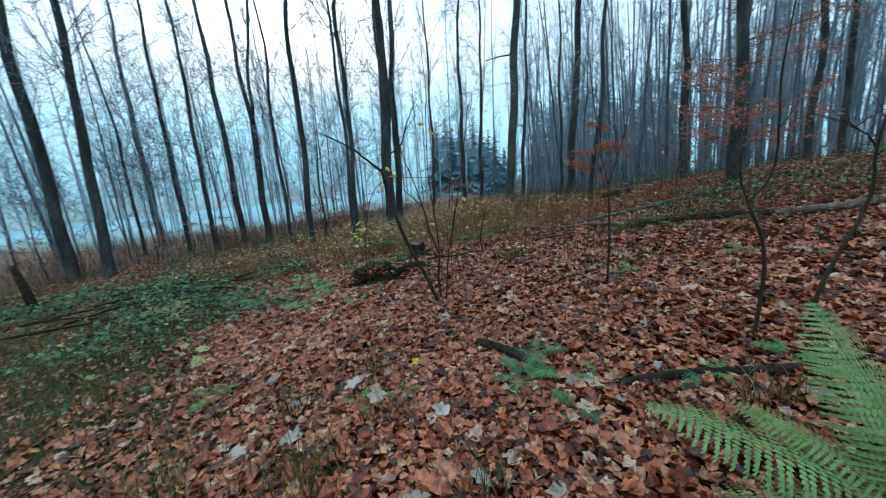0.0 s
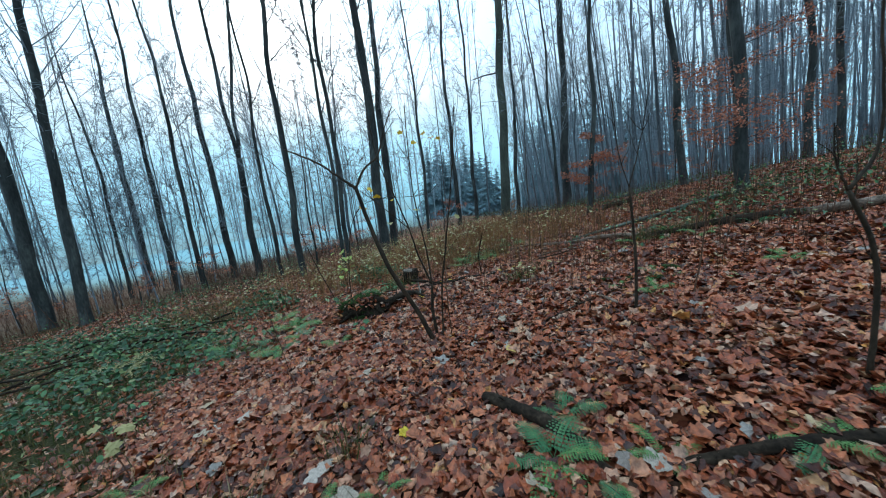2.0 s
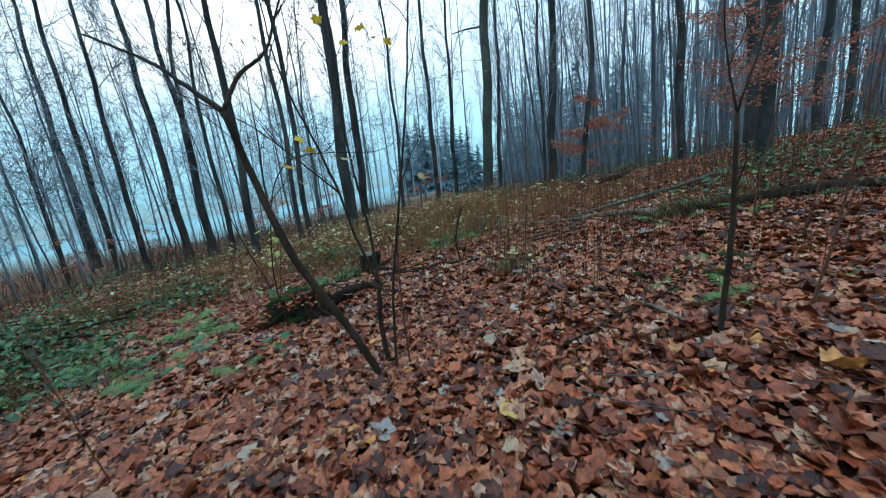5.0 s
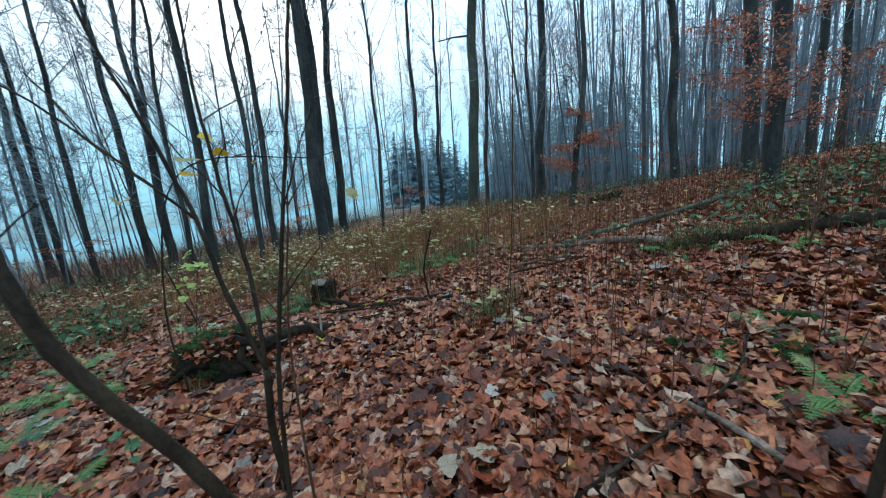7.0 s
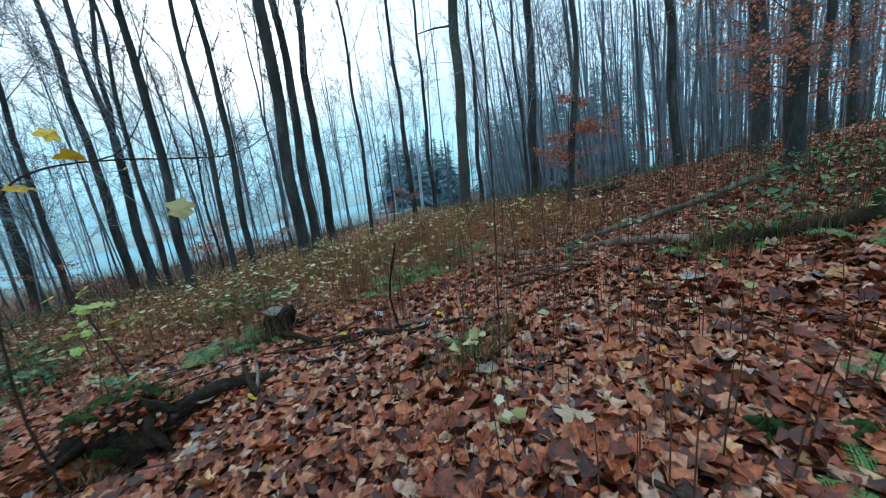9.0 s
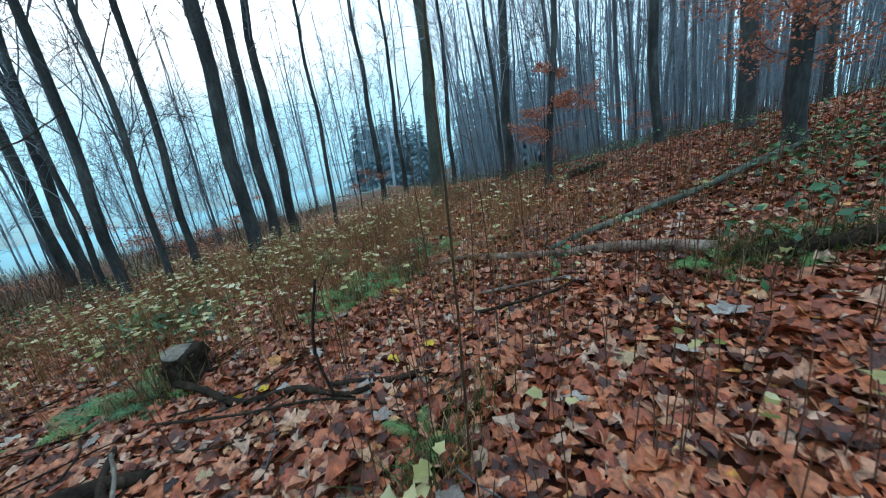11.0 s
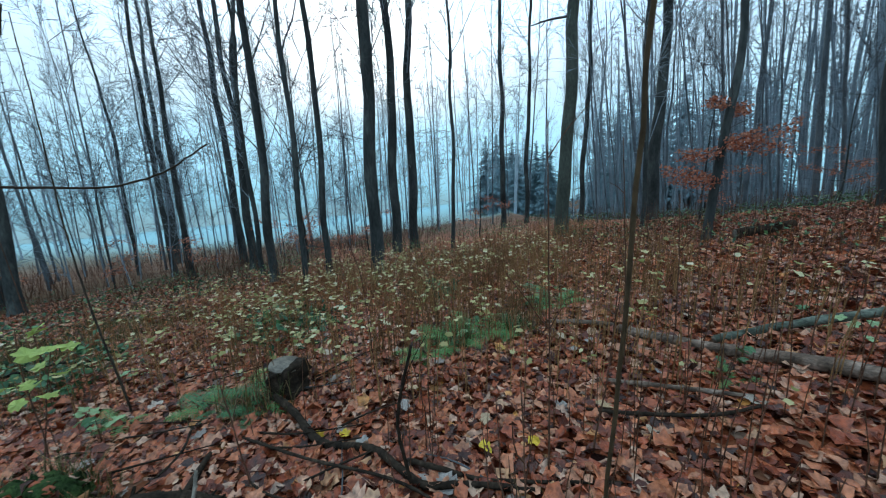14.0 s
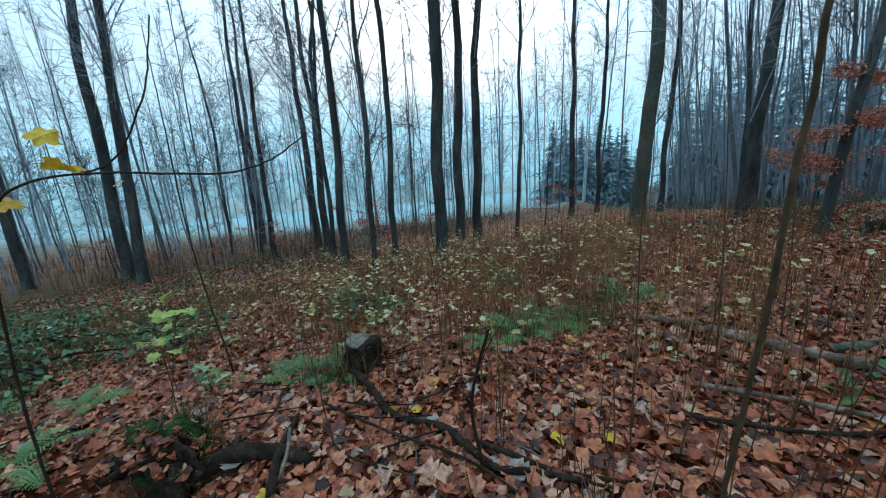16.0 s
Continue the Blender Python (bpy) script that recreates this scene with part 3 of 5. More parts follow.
beech(205, 0.32, 22, (-0.06, 0.05), at=(8.65, 10.5), sprays=[(1.4, 185, 1.7, 22), (2.1, 350, 2.3, 22), (1.8, 235, 1.7, 20), (2.6, 200, 1.9, 22), (1.3, 10, 2.4, 20), (3.4, 0, 2.2, 18), (3.2, 190, 1.9, 20), (4.0, 300, 2.0, 18), (2.3, 165, 1.5, 20), (1.4, 330, 2.0, 18), (2.0, 205, 1.9, 22)], label="beech with wide flat sprays of orange leaves")
beech(206, 0.12, 9, (0.02, 0.0), at=(-6.6, 19.4), first=0.2, limbs=12, sprays=[(1.2, 20, 1.9, 16), (1.8, 190, 2.0, 16), (2.2, 320, 1.5, 14), (1.4, 120, 1.4, 14), (1.5, 250, 1.6, 14), (1.0, 350, 1.8, 14)], label="young beech keeping its faded orange leaves")

for k, (x, y) in enumerate([(-19.5, 16.5), (-13.0, 20.0), (-24.0, 19.0), (-9.5, 24.0), (-5.0, 22.5), (0.5, 24.5), (8.5, 19.5), (13.5, 20.5), (-16.0, 19.0)]):
    beech(210 + k, 0.07, 5, (0.02, 0.0), at=(x, y), first=0.2, limbs=8, sprays=[(0.9, 20 + 40 * k, 1.6, 13), (1.5, 190 + 30 * k, 1.7, 13), (2.0, 320 + 20 * k, 1.3, 11), (1.2, 110, 1.3, 11)], group="young beeches", label="young beech keeping its faded orange leaves")

# forest behind: copies of a few trees
DENSE = []
for k, (d, h, fork) in enumerate([(0.30, 21, None), (0.24, 19, None), (0.36, 23, None), (0.20, 17, None), (0.28, 22, (9, (-0.05, 0.02), (0.09, -0.02)))]):
    px, py = [(21, 27), (25, 30), (17, 31), (13, 33), (-8, 33)][k]
    DENSE.append(beech(300 + k, d, h, (0.005, 0), fork=fork, at=(px, py), limbs=20, first=0.2, group="forest trees", label="bare haze-grey beech among the trees of the slope", fine=1, mat=hazebark_mat, twig=hazetwig_mat))
frng = random.Random(7)
taken = [(t[0], t[1]) for t in TREES] + [(-11.2, 22.1), (3.9, 20), (6.2, 14.8), (11.3, 13.6), (8.9, 10.8)]
made = 0
for _ in range(4000):
    a, r = radians(frng.uniform(-72, 78)), frng.uniform(21, 52)
    x, y = r * math.sin(a), r * math.cos(a)
    deg = math.degrees(a)
    want = 2.2 if deg > 34 else 2.0 if deg > 14 else 3.9 if deg > -12 else 2.6
    if deg < 14 and r < 30 or deg > 14 and r < 23:
        continue
    if any((x - u) ** 2 + (y - w) ** 2 < want ** 2 for u, w in taken):
        continue
    taken.append((x, y))
    tip = radians(frng.uniform(-3, 3) - (7 if deg > 14 else 0))
    t = copy_thing(frng.choice(DENSE), Matrix.Translation((x, y, gz(x, y))) @ Matrix.Rotation(tip, 4, "Y") @ Matrix.Rotation(radians(frng.uniform(-3, 3)), 4, "X") @ Matrix.Rotation(frng.uniform(0, 6.28), 4, "Z"))
    s, w = frng.uniform(0.8, 1.1), frng.uniform(0.32, 0.62) if deg > 10 else frng.uniform(0.32, 0.55)
    t.scale = (w, w, s)
    made += 1
    if made > 150:
        break


def far_woods():
    sh, rng = Shape(), random.Random(11)
    for _ in range(170):
        a, r = radians(rng.uniform(-75, 80)), rng.uniform(52, 120)
        if -8 < math.degrees(a) < 10 and rng.random() < 0.45:
            continue
        if math.degrees(a) < -8 and rng.random() < 0.2:
            continue
        x, y = r * math.sin(a), r * math.cos(a)
        h, d, z = rng.uniform(17, 26), rng.uniform(0.2, 0.4), gz(x, y)
        lx, ly = rng.uniform(-0.03, 0.03), rng.uniform(-0.03, 0.03)
        path = [Vector((x + lx * q, y + ly * q, z - 0.3 + q)) for q in (0, h * 0.25, h * 0.5, h * 0.75, h)]
        rad = [d / 2, d * 0.42, d * 0.33, d * 0.2, 0.02]
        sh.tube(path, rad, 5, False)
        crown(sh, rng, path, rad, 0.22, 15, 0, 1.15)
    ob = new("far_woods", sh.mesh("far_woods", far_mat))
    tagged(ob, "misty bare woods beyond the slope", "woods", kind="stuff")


def slope_woods():
    """Close-set trunks up the high side, haze put into their blue-grey colour."""
    sh, rng = Shape(), random.Random(12)
    for k in range(600):
        a, r = radians(rng.uniform(13, 80) if k < 330 else rng.uniform(36, 82)), rng.uniform(38, 85)
        x, y = r * math.sin(a), r * math.cos(a)
        h, z = rng.uniform(16, 24), gz(x, y)
        lean = rng.uniform(-0.14, 0.0)
        bow = rng.uniform(-0.5, 0.5)
        path = [Vector((x + lean * q + bow * math.sin(q * 0.25), y, z - 0.3 + q)) for q in (0, h * 0.2, h * 0.4, h * 0.6, h * 0.8, h)]
        d = rng.uniform(0.06, 0.15)
        rad = [d, d * 0.9, d * 0.78, d * 0.62, d * 0.4, 0.02]
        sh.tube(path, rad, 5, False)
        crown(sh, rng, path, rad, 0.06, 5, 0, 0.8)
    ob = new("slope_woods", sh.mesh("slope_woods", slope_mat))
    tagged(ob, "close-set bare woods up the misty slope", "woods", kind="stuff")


slope_woods()
far_woods()


def thicket():
    """Slim young trees, fine-twigged, down the low side of the wood."""
    sh, rng = Shape(), random.Random(17)
    for _ in range(56):
        a, r = radians(rng.uniform(-78, -7)), rng.uniform(24, 62)
        x, y = r * math.sin(a), r * math.cos(a)
        h, z = rng.uniform(4, 13), gz(x, y)
        lx, ly = rng.uniform(-0.08, 0.08), rng.uniform(-0.08, 0.08)
        path = [Vector((x + lx * q, y + ly * q, z - 0.2 + q)) for q in (0, h * 0.25, h * 0.5, h * 0.75, h)]
        rad = [0.042, 0.034, 0.027, 0.018, 0.008]
        sh.tube(path, rad, 5, False)
        crown(sh, rng, path, rad, 0.1, 8, 1, 0.85)
    ob = new("young_thicket", sh.mesh("young_thicket", hazetwig_mat))
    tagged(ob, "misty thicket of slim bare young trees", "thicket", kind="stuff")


thicket()


def fir(seed, x, y, h):
    rng = random.Random(seed)
    ob = thing("fir_tree", x, y, gz(x, y), "dark misty fir tree at the wood's far edge", "tree", "firs at the edge")
    tr = Shape()
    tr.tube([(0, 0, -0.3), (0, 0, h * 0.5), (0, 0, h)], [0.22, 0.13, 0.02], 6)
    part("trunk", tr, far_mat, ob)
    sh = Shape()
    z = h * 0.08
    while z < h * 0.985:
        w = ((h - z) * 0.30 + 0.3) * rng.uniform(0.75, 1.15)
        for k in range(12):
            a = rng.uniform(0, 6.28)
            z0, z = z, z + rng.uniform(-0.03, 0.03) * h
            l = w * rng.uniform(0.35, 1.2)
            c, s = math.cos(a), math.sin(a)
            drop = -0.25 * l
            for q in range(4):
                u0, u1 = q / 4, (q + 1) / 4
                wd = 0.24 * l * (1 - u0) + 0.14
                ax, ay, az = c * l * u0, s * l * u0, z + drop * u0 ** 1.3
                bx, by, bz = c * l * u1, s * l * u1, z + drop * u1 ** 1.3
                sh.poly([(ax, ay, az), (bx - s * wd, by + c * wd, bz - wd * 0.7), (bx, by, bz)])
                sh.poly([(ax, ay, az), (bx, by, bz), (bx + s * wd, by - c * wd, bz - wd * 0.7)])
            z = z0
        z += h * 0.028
    part("crown", sh, fir_mat, ob, "drooping fir boughs paled blue for haze", False)["kind"] = "stuff"


for i, (deg, r, h) in enumerate([(-0.4, 80, 15.5), (2.0, 84, 14), (4.2, 80, 13), (6.6, 86, 16), (8.6, 80, 15), (10.0, 83, 12), (1.0, 90, 17), (5.3, 92, 18), (7.6, 90, 16), (3.2, 94, 16), (15.0, 84, 21), (17.2, 80, 23), (19.5, 86, 26), (21.8, 82, 24), (24.0, 88, 27), (26.5, 84, 24), (29, 86, 25), (32, 88, 24)]):
    fir(400 + i, r * math.sin(radians(deg)), r * math.cos(radians(deg)), h)


# ---------------------------------------------------------------- saplings and stems
def sapling(name, label, stems, leaf_spots=(), leaf_mat=None, leaf_label="", mat=None, twigs=0, seed=0):
    """Thin stems given as world points with radii; the first stem starts in the ground."""
    rng, nrng = random.Random(seed), np.random.default_rng(seed + 50)
    x, y, _ = stems[0][0][0]
    base = Vector((x, y, gz(x, y)))
    ob = thing(name, *base, label, "sapling")
    for pts, r0, r1 in stems:
        line = [p - base for p in curve_points(pts, 7, 0.003, rng)]
        if (line[0]).length < 0.25:
            line[0] = Vector((line[0].x, line[0].y, -0.08))
        sh = Shape()
        n = len(line)
        sh.tube(line, [r0 + (r1 - r0) * i / (n - 1) for i in range(n)], 8)
        part("stem", sh, mat or sapling_mat, ob)
        for k in range(twigs):
            u = rng.uniform(0.35, 1) * (n - 1)
            j = min(int(u), n - 2)
            d = (line[j + 1] - line[j]).normalized()
            w = d + Vector((rng.uniform(-1, 1), rng.uniform(-1, 1), rng.uniform(-0.2, 0.6)))
            tw = Shape()
            grow(tw, line[j], w, rng.uniform(0.12, 0.5), 0.004, 0.0018, 4, 4, rng, 0.2)
            part("twig", tw, mat or sapling_mat, ob)
    for p, s in leaf_spots:
        v, f = leaves(LEAF_MAPLE, np.array([Vector(p) - base]), np.array([s * 0.8]), nrng, 0.35)
        part("leaf", array_mesh("leaf", v, f, leaf_mat or gold_mat), None, ob, leaf_label)
    return ob


sapling("leaning_sapling", "bare sapling leaning far over, with a forked top", [
    ([(-0.1, 4.86, -0.56), (-0.29, 4.8, -0.05), (-0.52, 4.7, 0.5), (-0.67, 4.74, 0.98), (-0.77, 4.75, 1.42)], 0.031, 0.021),
    ([(-0.77, 4.75, 1.42), (-0.97, 4.8, 1.58), (-1.2, 4.9, 1.75), (-1.6, 5.0, 1.95)], 0.018, 0.006),
    ([(-0.77, 4.75, 1.42), (-0.66, 4.8, 1.62), (-0.5, 4.85, 1.75), (-0.42, 4.95, 2.0), (-0.3, 5.1, 2.3)], 0.015, 0.005),
], [((-0.24, 5.2, 2.02), 0.1), ((0.02, 5.35, 2.0), 0.11), ((-0.1, 5.3, 1.9), 0.09), ((0.12, 5.4, 1.95), 0.09), ((0.2, 5.5, 1.93), 0.09)], gold_mat, "golden yellow leaf", twigs=4, seed=1)
sapling("forked_sapling", "thin dark sapling forking at waist height", [
    ([(2.56, 2.63, 0.0), (2.54, 2.66, 0.7), (2.36, 2.69, 1.13)], 0.016, 0.012),
    ([(2.36, 2.69, 1.13), (2.28, 2.7, 1.3), (2.26, 2.71, 1.5)], 0.008, 0.004),
    ([(2.36, 2.69, 1.13), (2.52, 2.7, 1.4), (2.46, 2.72, 2.1), (2.5, 2.74, 2.9)], 0.011, 0.004)], twigs=3, seed=2)
sapling("forked_sapling", "dark sapling with a bent stem and side shoots", [
    ([(3.05, 2.68, 0.06), (3.11, 2.7, 0.45), (3.33, 2.72, 1.12), (3.32, 2.75, 1.5), (3.42, 2.8, 2.25), (3.46, 2.8, 3.0)], 0.019, 0.006),
    ([(3.32, 2.75, 1.5), (3.2, 2.74, 1.6), (2.95, 2.72, 1.72)], 0.006, 0.003)], twigs=6, seed=3)
sapling("young_tree", "upright dark sapling forking into two thin shoots", [
    ([(2.11, 4.31, -0.2), (2.09, 4.3, 0.45), (2.02, 4.29, 1.15)], 0.018, 0.012),
    ([(2.02, 4.29, 1.15), (1.92, 4.3, 1.5), (1.86, 4.32, 2.1)], 0.006, 0.003),
    ([(2.02, 4.29, 1.15), (2.14, 4.3, 1.6), (2.25, 4.32, 2.2)], 0.007, 0.003)], twigs=3, seed=4)
sapling("many_stemmed_shrub", "brown many-stemmed shrub, nearly bare", [
    ([(-0.08, 5.14, -0.58), (-0.1, 5.14, -0.2), (-0.07, 5.13, 0.12)], 0.022, 0.018),
    ([(0.0, 4.95, -0.55), (0.05, 4.93, 0.1), (0.12, 4.9, 0.47), (0.2, 4.9, 0.9), (0.3, 4.9, 1.45), (0.4, 4.92, 2.2)], 0.012, 0.005),
    ([(-0.07, 5.13, 0.12), (-0.2, 5.17, 0.5), (-0.28, 5.2, 0.85), (-0.4, 5.2, 1.25), (-0.55, 5.2, 1.7), (-0.62, 5.25, 2.3)], 0.013, 0.005),
    ([(-0.07, 5.13, 0.12), (-0.1, 5.2, 0.6), (-0.15, 5.2, 1.0), (-0.18, 5.2, 1.5), (-0.16, 5.2, 2.3)], 0.012, 0.005),
    ([(-0.28, 5.2, 0.85), (-0.52, 5.2, 1.1), (-0.85, 5.2, 1.4), (-1.3, 5.2, 1.65)], 0.007, 0.003)],
    [((-0.5, 5.1, 0.95), 0.1), ((0.35, 5.6, 0.9), 0.11), ((-0.15, 5.0, 1.1), 0.1)], palegreen_mat, "pale yellow-green leaf", twigs=7, seed=5)
sapling("young_pole", "straight slim greenish sapling pole", [
    ([(1.585, 6.68, -0.5), (1.595, 6.635, 0.04), (1.60, 6.58, 0.67), (1.59, 6.52, 1.32), (1.58, 6.47, 1.95), (1.57, 6.36, 3.2)], 0.0056, 0.004)], mat=pole_mat, twigs=1, seed=6)
sapling("dead_stick", "dark dead stick standing in the litter", [
    ([(0.88, 7.53, -0.62), (0.82, 7.53, -0.3), (0.82, 7.52, -0.08), (0.92, 7.5, 0.32)], 0.012, 0.008)], mat=rot_mat, twigs=1, seed=7)
sapling("arching_sapling", "thin curved sapling reaching out of the brambles", [
    ([(-2.45, 8.64, -1.1), (-2.85, 8.8, -0.15), (-3.15, 8.95, 0.75), (-3.5, 9.2, 1.9), (-3.65, 9.3, 3.0)], 0.012, 0.005)], twigs=3, seed=8)
for i, (b, m, e, r) in enumerate([
        ((-0.2, 7.56), (-0.28, 7.58, -0.22), (-0.36, 7.6, 0.2), 0.005), ((1.64, 7.63), (1.63, 7.65, 0.21), (1.6, 7.68, 1.4), 0.006),
        ((0.13, 8.97), (0.1, 9.0, -0.3), (0.07, 9.0, 0.25), 0.006), ((2.48, 8.94), (2.43, 8.95, 0.38), (2.36, 8.98, 1.4), 0.008),
        ((3.13, 9.47), (3.1, 9.48, 0.26), (3.06, 9.5, 0.9), 0.008), ((1.92, 7.8), (1.98, 7.82, 0.0), (2.02, 7.84, 0.6), 0.006),
        ((0.11, 4.96), (0.11, 4.98, 0.3), (0.2, 5.0, 1.0), 0.007), ((4.05, 6.1), (4.12, 6.12, 0.8), (4.25, 6.15, 1.6), 0.009),
        ((4.1, 5.6), (4.22, 5.62, 0.5), (4.4, 5.65, 1.05), 0.007), ((-3.7, 8.81), (-3.79, 8.84, -0.39), (-4.0, 8.9, 1.05), 0.008),
        ((2.75, 4.35), (2.85, 4.37, 0.45), (2.95, 4.4, 1.6), 0.010), ((1.45, 6.9), (1.45, 6.9, 0.0), (1.43, 6.95, 0.5), 0.004),
        ((2.9, 6.9), (2.92, 6.9, 0.1), (2.9, 6.9, 0.5), 0.005), ((3.4, 7.3), (3.42, 7.3, 0.1), (3.4, 7.3, 0.6), 0.005), ((-1.6, 4.2), (-1.66, 4.2, -0.1), (-1.72, 4.2, 0.3), 0.005)]):
    sapling("maple_seedling", "thin bare brown seedling stem", [([(b[0], b[1], gz(*b)), m, e], r, r * 0.45)], mat=stem_mat, twigs=3, seed=20 + i)

# overhanging twig with yellow leaves
sapling("overhanging_twig", "long thin twig with a few yellow maple leaves", [
    ([(-1.5, 6.7, -0.9), (-1.55, 6.72, -0.2), (-1.4, 6.74, 0.7), (-1.16, 6.76, 1.11), (-0.8, 6.9, 1.2), (-0.24, 7.09, 1.17), (-0.02, 7.17, 1.21), (0.16, 7.26, 1.33)], 0.009, 0.003),
    ([(-0.8, 6.9, 1.2), (-0.67, 6.97, 1.27), (-0.51, 7.05, 1.55), (-0.45, 7.1, 1.85)], 0.005, 0.003)],
    [((-0.92, 6.88, 1.23), 0.19), ((-1.0, 6.88, 1.38), 0.15), ((-1.14, 6.76, 1.09), 0.19), ((-0.66, 6.95, 1.15), 0.06)], gold_mat, "yellow maple leaf with brown edges", seed=9)


# ---------------------------------------------------------------- logs, stumps, branches
def log(name, label, pts, r0, r1, mat, seed=0, cut=True, knobs=3, category="log"):
    rng = random.Random(seed)
    x, y = pts[0][:2]
    base = Vector((x, y, gz(x, y)))
    ob = thing(name, *base, label, category)
    world_pts = [(p[0], p[1], (gz(p[0], p[1]) + p[2])) for p in pts]
    line = [p - base for p in curve_points(world_pts, 6, r0 * 0.05, rng)]
    n, sh = len(line), Shape()
    radii = [(r0 + (r1 - r0) * i / (n - 1)) * rng.uniform(0.88, 1.12) * (0.75 if i in (0, n - 1) and not cut else 1) for i in range(n)]
    sh.tube(line, radii, 14)
    for _ in range(knobs):
        i = rng.randrange(1, n - 1)
        a = rng.uniform(0, 3.14)
        grow(sh, line[i], (math.cos(a), math.sin(a) * 0.5, rng.uniform(0.3, 1)), radii[i] * rng.uniform(1.5, 2.6), radii[i] * 0.3, radii[i] * 0.15, 2, 6, rng, 0.2)
    part("bark", sh, mat, ob)
    if cut:
        for i, j in ((0, 1), (n - 1, n - 2)):
            d = (line[i] - line[j]).normalized()
            s = Shape()
            s.tube([line[i] - d * 0.01, line[i] + d * 0.006], [radii[i] * 0.93] * 2, 14)
            part("cut_end", s, cut_mat, ob, "weathered pale cut end")
    return ob


log("fallen_log", "fallen grey-brown log among brown leaves", [(2.64, 9.58, 0.04), (3.0, 9.24, 0.05), (3.33, 8.87, 0.05), (3.6, 8.5, 0.06), (3.84, 8.19, 0.06), (4.15, 7.8, 0.05)], 0.046, 0.06, log_mat, 1)
log("broken_branch", "splintered branch beyond the end of a fallen log", [(1.95, 10.05, 0.03), (2.3, 9.8, 0.05), (2.62, 9.66, 0.04)], 0.028, 0.036, log_mat, 18, cut=False, category="branch")
log("fallen_log", "greenish fallen pole crossing behind a log", [(3.3, 9.15, 0.06), (4.0, 9.22, 0.10), (4.7, 9.25, 0.14), (5.5, 9.3, 0.17), (6.8, 9.6, 0.14), (8.2, 10.0, 0.12)], 0.036, 0.05, greenlog_mat, 2)
log("fallen_log", "long fallen trunk lying up the slope", [(6.3, 6.65, 0.08), (7.0, 6.2, 0.1), (7.7, 5.8, 0.1), (9.0, 5.1, 0.1)], 0.07, 0.10, log_mat, 3)
log("rotten_log", "short dark rotten log among leaves", [(0.32, 3.34, 0.04), (0.52, 3.04, 0.045), (0.72, 2.72, 0.02), (0.9, 2.3, -0.05)], 0.05, 0.045, rot_mat, 4, cut=False, knobs=6)
log("rotten_log", "dark wet branch half sunk in leaves", [(1.25, 2.36, 0.0), (1.6, 2.32, 0.03), (1.95, 2.3, 0.01), (2.4, 2.2, 0.02), (2.9, 2.1, 0.0)], 0.03, 0.045, rot_mat, 5, cut=False, knobs=6)
log("broken_branch", "black wet branch lying crooked on the leaves", [(-0.66, 8.5, 0.10), (-0.35, 8.3, 0.07), (0.03, 8.0, 0.03), (0.35, 7.9, 0.03), (0.54, 7.82, 0.05), (0.75, 7.65, 0.04), (0.95, 7.5, 0.03), (1.2, 7.5, 0.05), (1.55, 7.5, 0.02)], 0.034, 0.016, rot_mat, 6, cut=False, category="branch")
log("broken_branch", "dark forked branch on the leaves", [(0.8, 7.7, 0.05), (1.05, 7.6, 0.06), (1.35, 7.56, 0.03), (2.2, 7.55, 0.02)], 0.018, 0.008, rot_mat, 7, cut=False, category="branch")
log("rotten_log", "dark rotten log along the edge of a hollow", [(-1.15, 7.22, 0.05), (-0.85, 7.33, 0.07), (-0.55, 7.4, 0.05), (-0.25, 7.42, 0.0)], 0.075, 0.04, rot_mat, 31, cut=False, knobs=6)
log("broken_branch", "dark root-like branch beside a mossy stump", [(-0.32, 7.1, 0.04), (-0.52, 7.4, 0.07), (-0.76, 7.85, 0.04)], 0.03, 0.02, rot_mat, 8, cut=False, category="branch")
log("broken_branch", "short pale barkless branch on brown leaves", [(2.04, 4.5, 0.03), (1.99, 4.72, 0.05), (1.93, 4.95, 0.03)], 0.018, 0.015, log_mat, 9, cut=False, category="branch")
log("broken_branch", "dark crooked root running under the leaves", [(1.93, 4.97, 0.01), (1.84, 5.2, 0.04), (1.76, 5.38, 0.02), (1.6, 5.75, 0.0)], 0.015, 0.01, rot_mat, 19, cut=False, category="branch")
log("broken_branch", "thin dark branch lying on the leaves", [(1.2, 4.6, 0.03), (1.7, 4.75, 0.05), (2.3, 5.0, 0.06), (2.8, 5.4, 0.05)], 0.009, 0.006, rot_mat, 10, cut=False, category="branch")
log("broken_branch", "grey stick standing half upright in the litter", [(-0.38, 7.2, 0.0), (-0.4, 7.35, 0.12), (-0.43, 7.43, 0.24)], 0.014, 0.010, cut_mat, 11, cut=False, category="branch")
log("broken_branch", "thin dark branch across the hollow", [(-0.6, 8.0, 0.06), (0.1, 7.75, 0.08), (0.8, 7.5, 0.05), (1.3, 7.2, 0.03)], 0.012, 0.008, rot_mat, 12, cut=False, category="branch")
log("broken_branch", "thin broken branch over fallen leaves", [(2.0, 8.3, 0.03), (2.3, 8.15, 0.06), (2.7, 8.05, 0.05), (3.0, 8.1, 0.03)], 0.016, 0.01, rot_mat, 13, cut=False, category="branch")
log("broken_branch", "pale split branch over fallen leaves", [(2.2, 8.75, 0.03), (2.6, 8.45, 0.05), (2.95, 8.2, 0.05)], 0.022, 0.016, log_mat, 14, cut=False, category="branch")
log("fallen_log", "dark mossy log end on the slope", [(6.5, 14.3, 0.1), (6.9, 14.2, 0.12), (7.6, 14.3, 0.1)], 0.13, 0.09, rot_mat, 15, category="log")
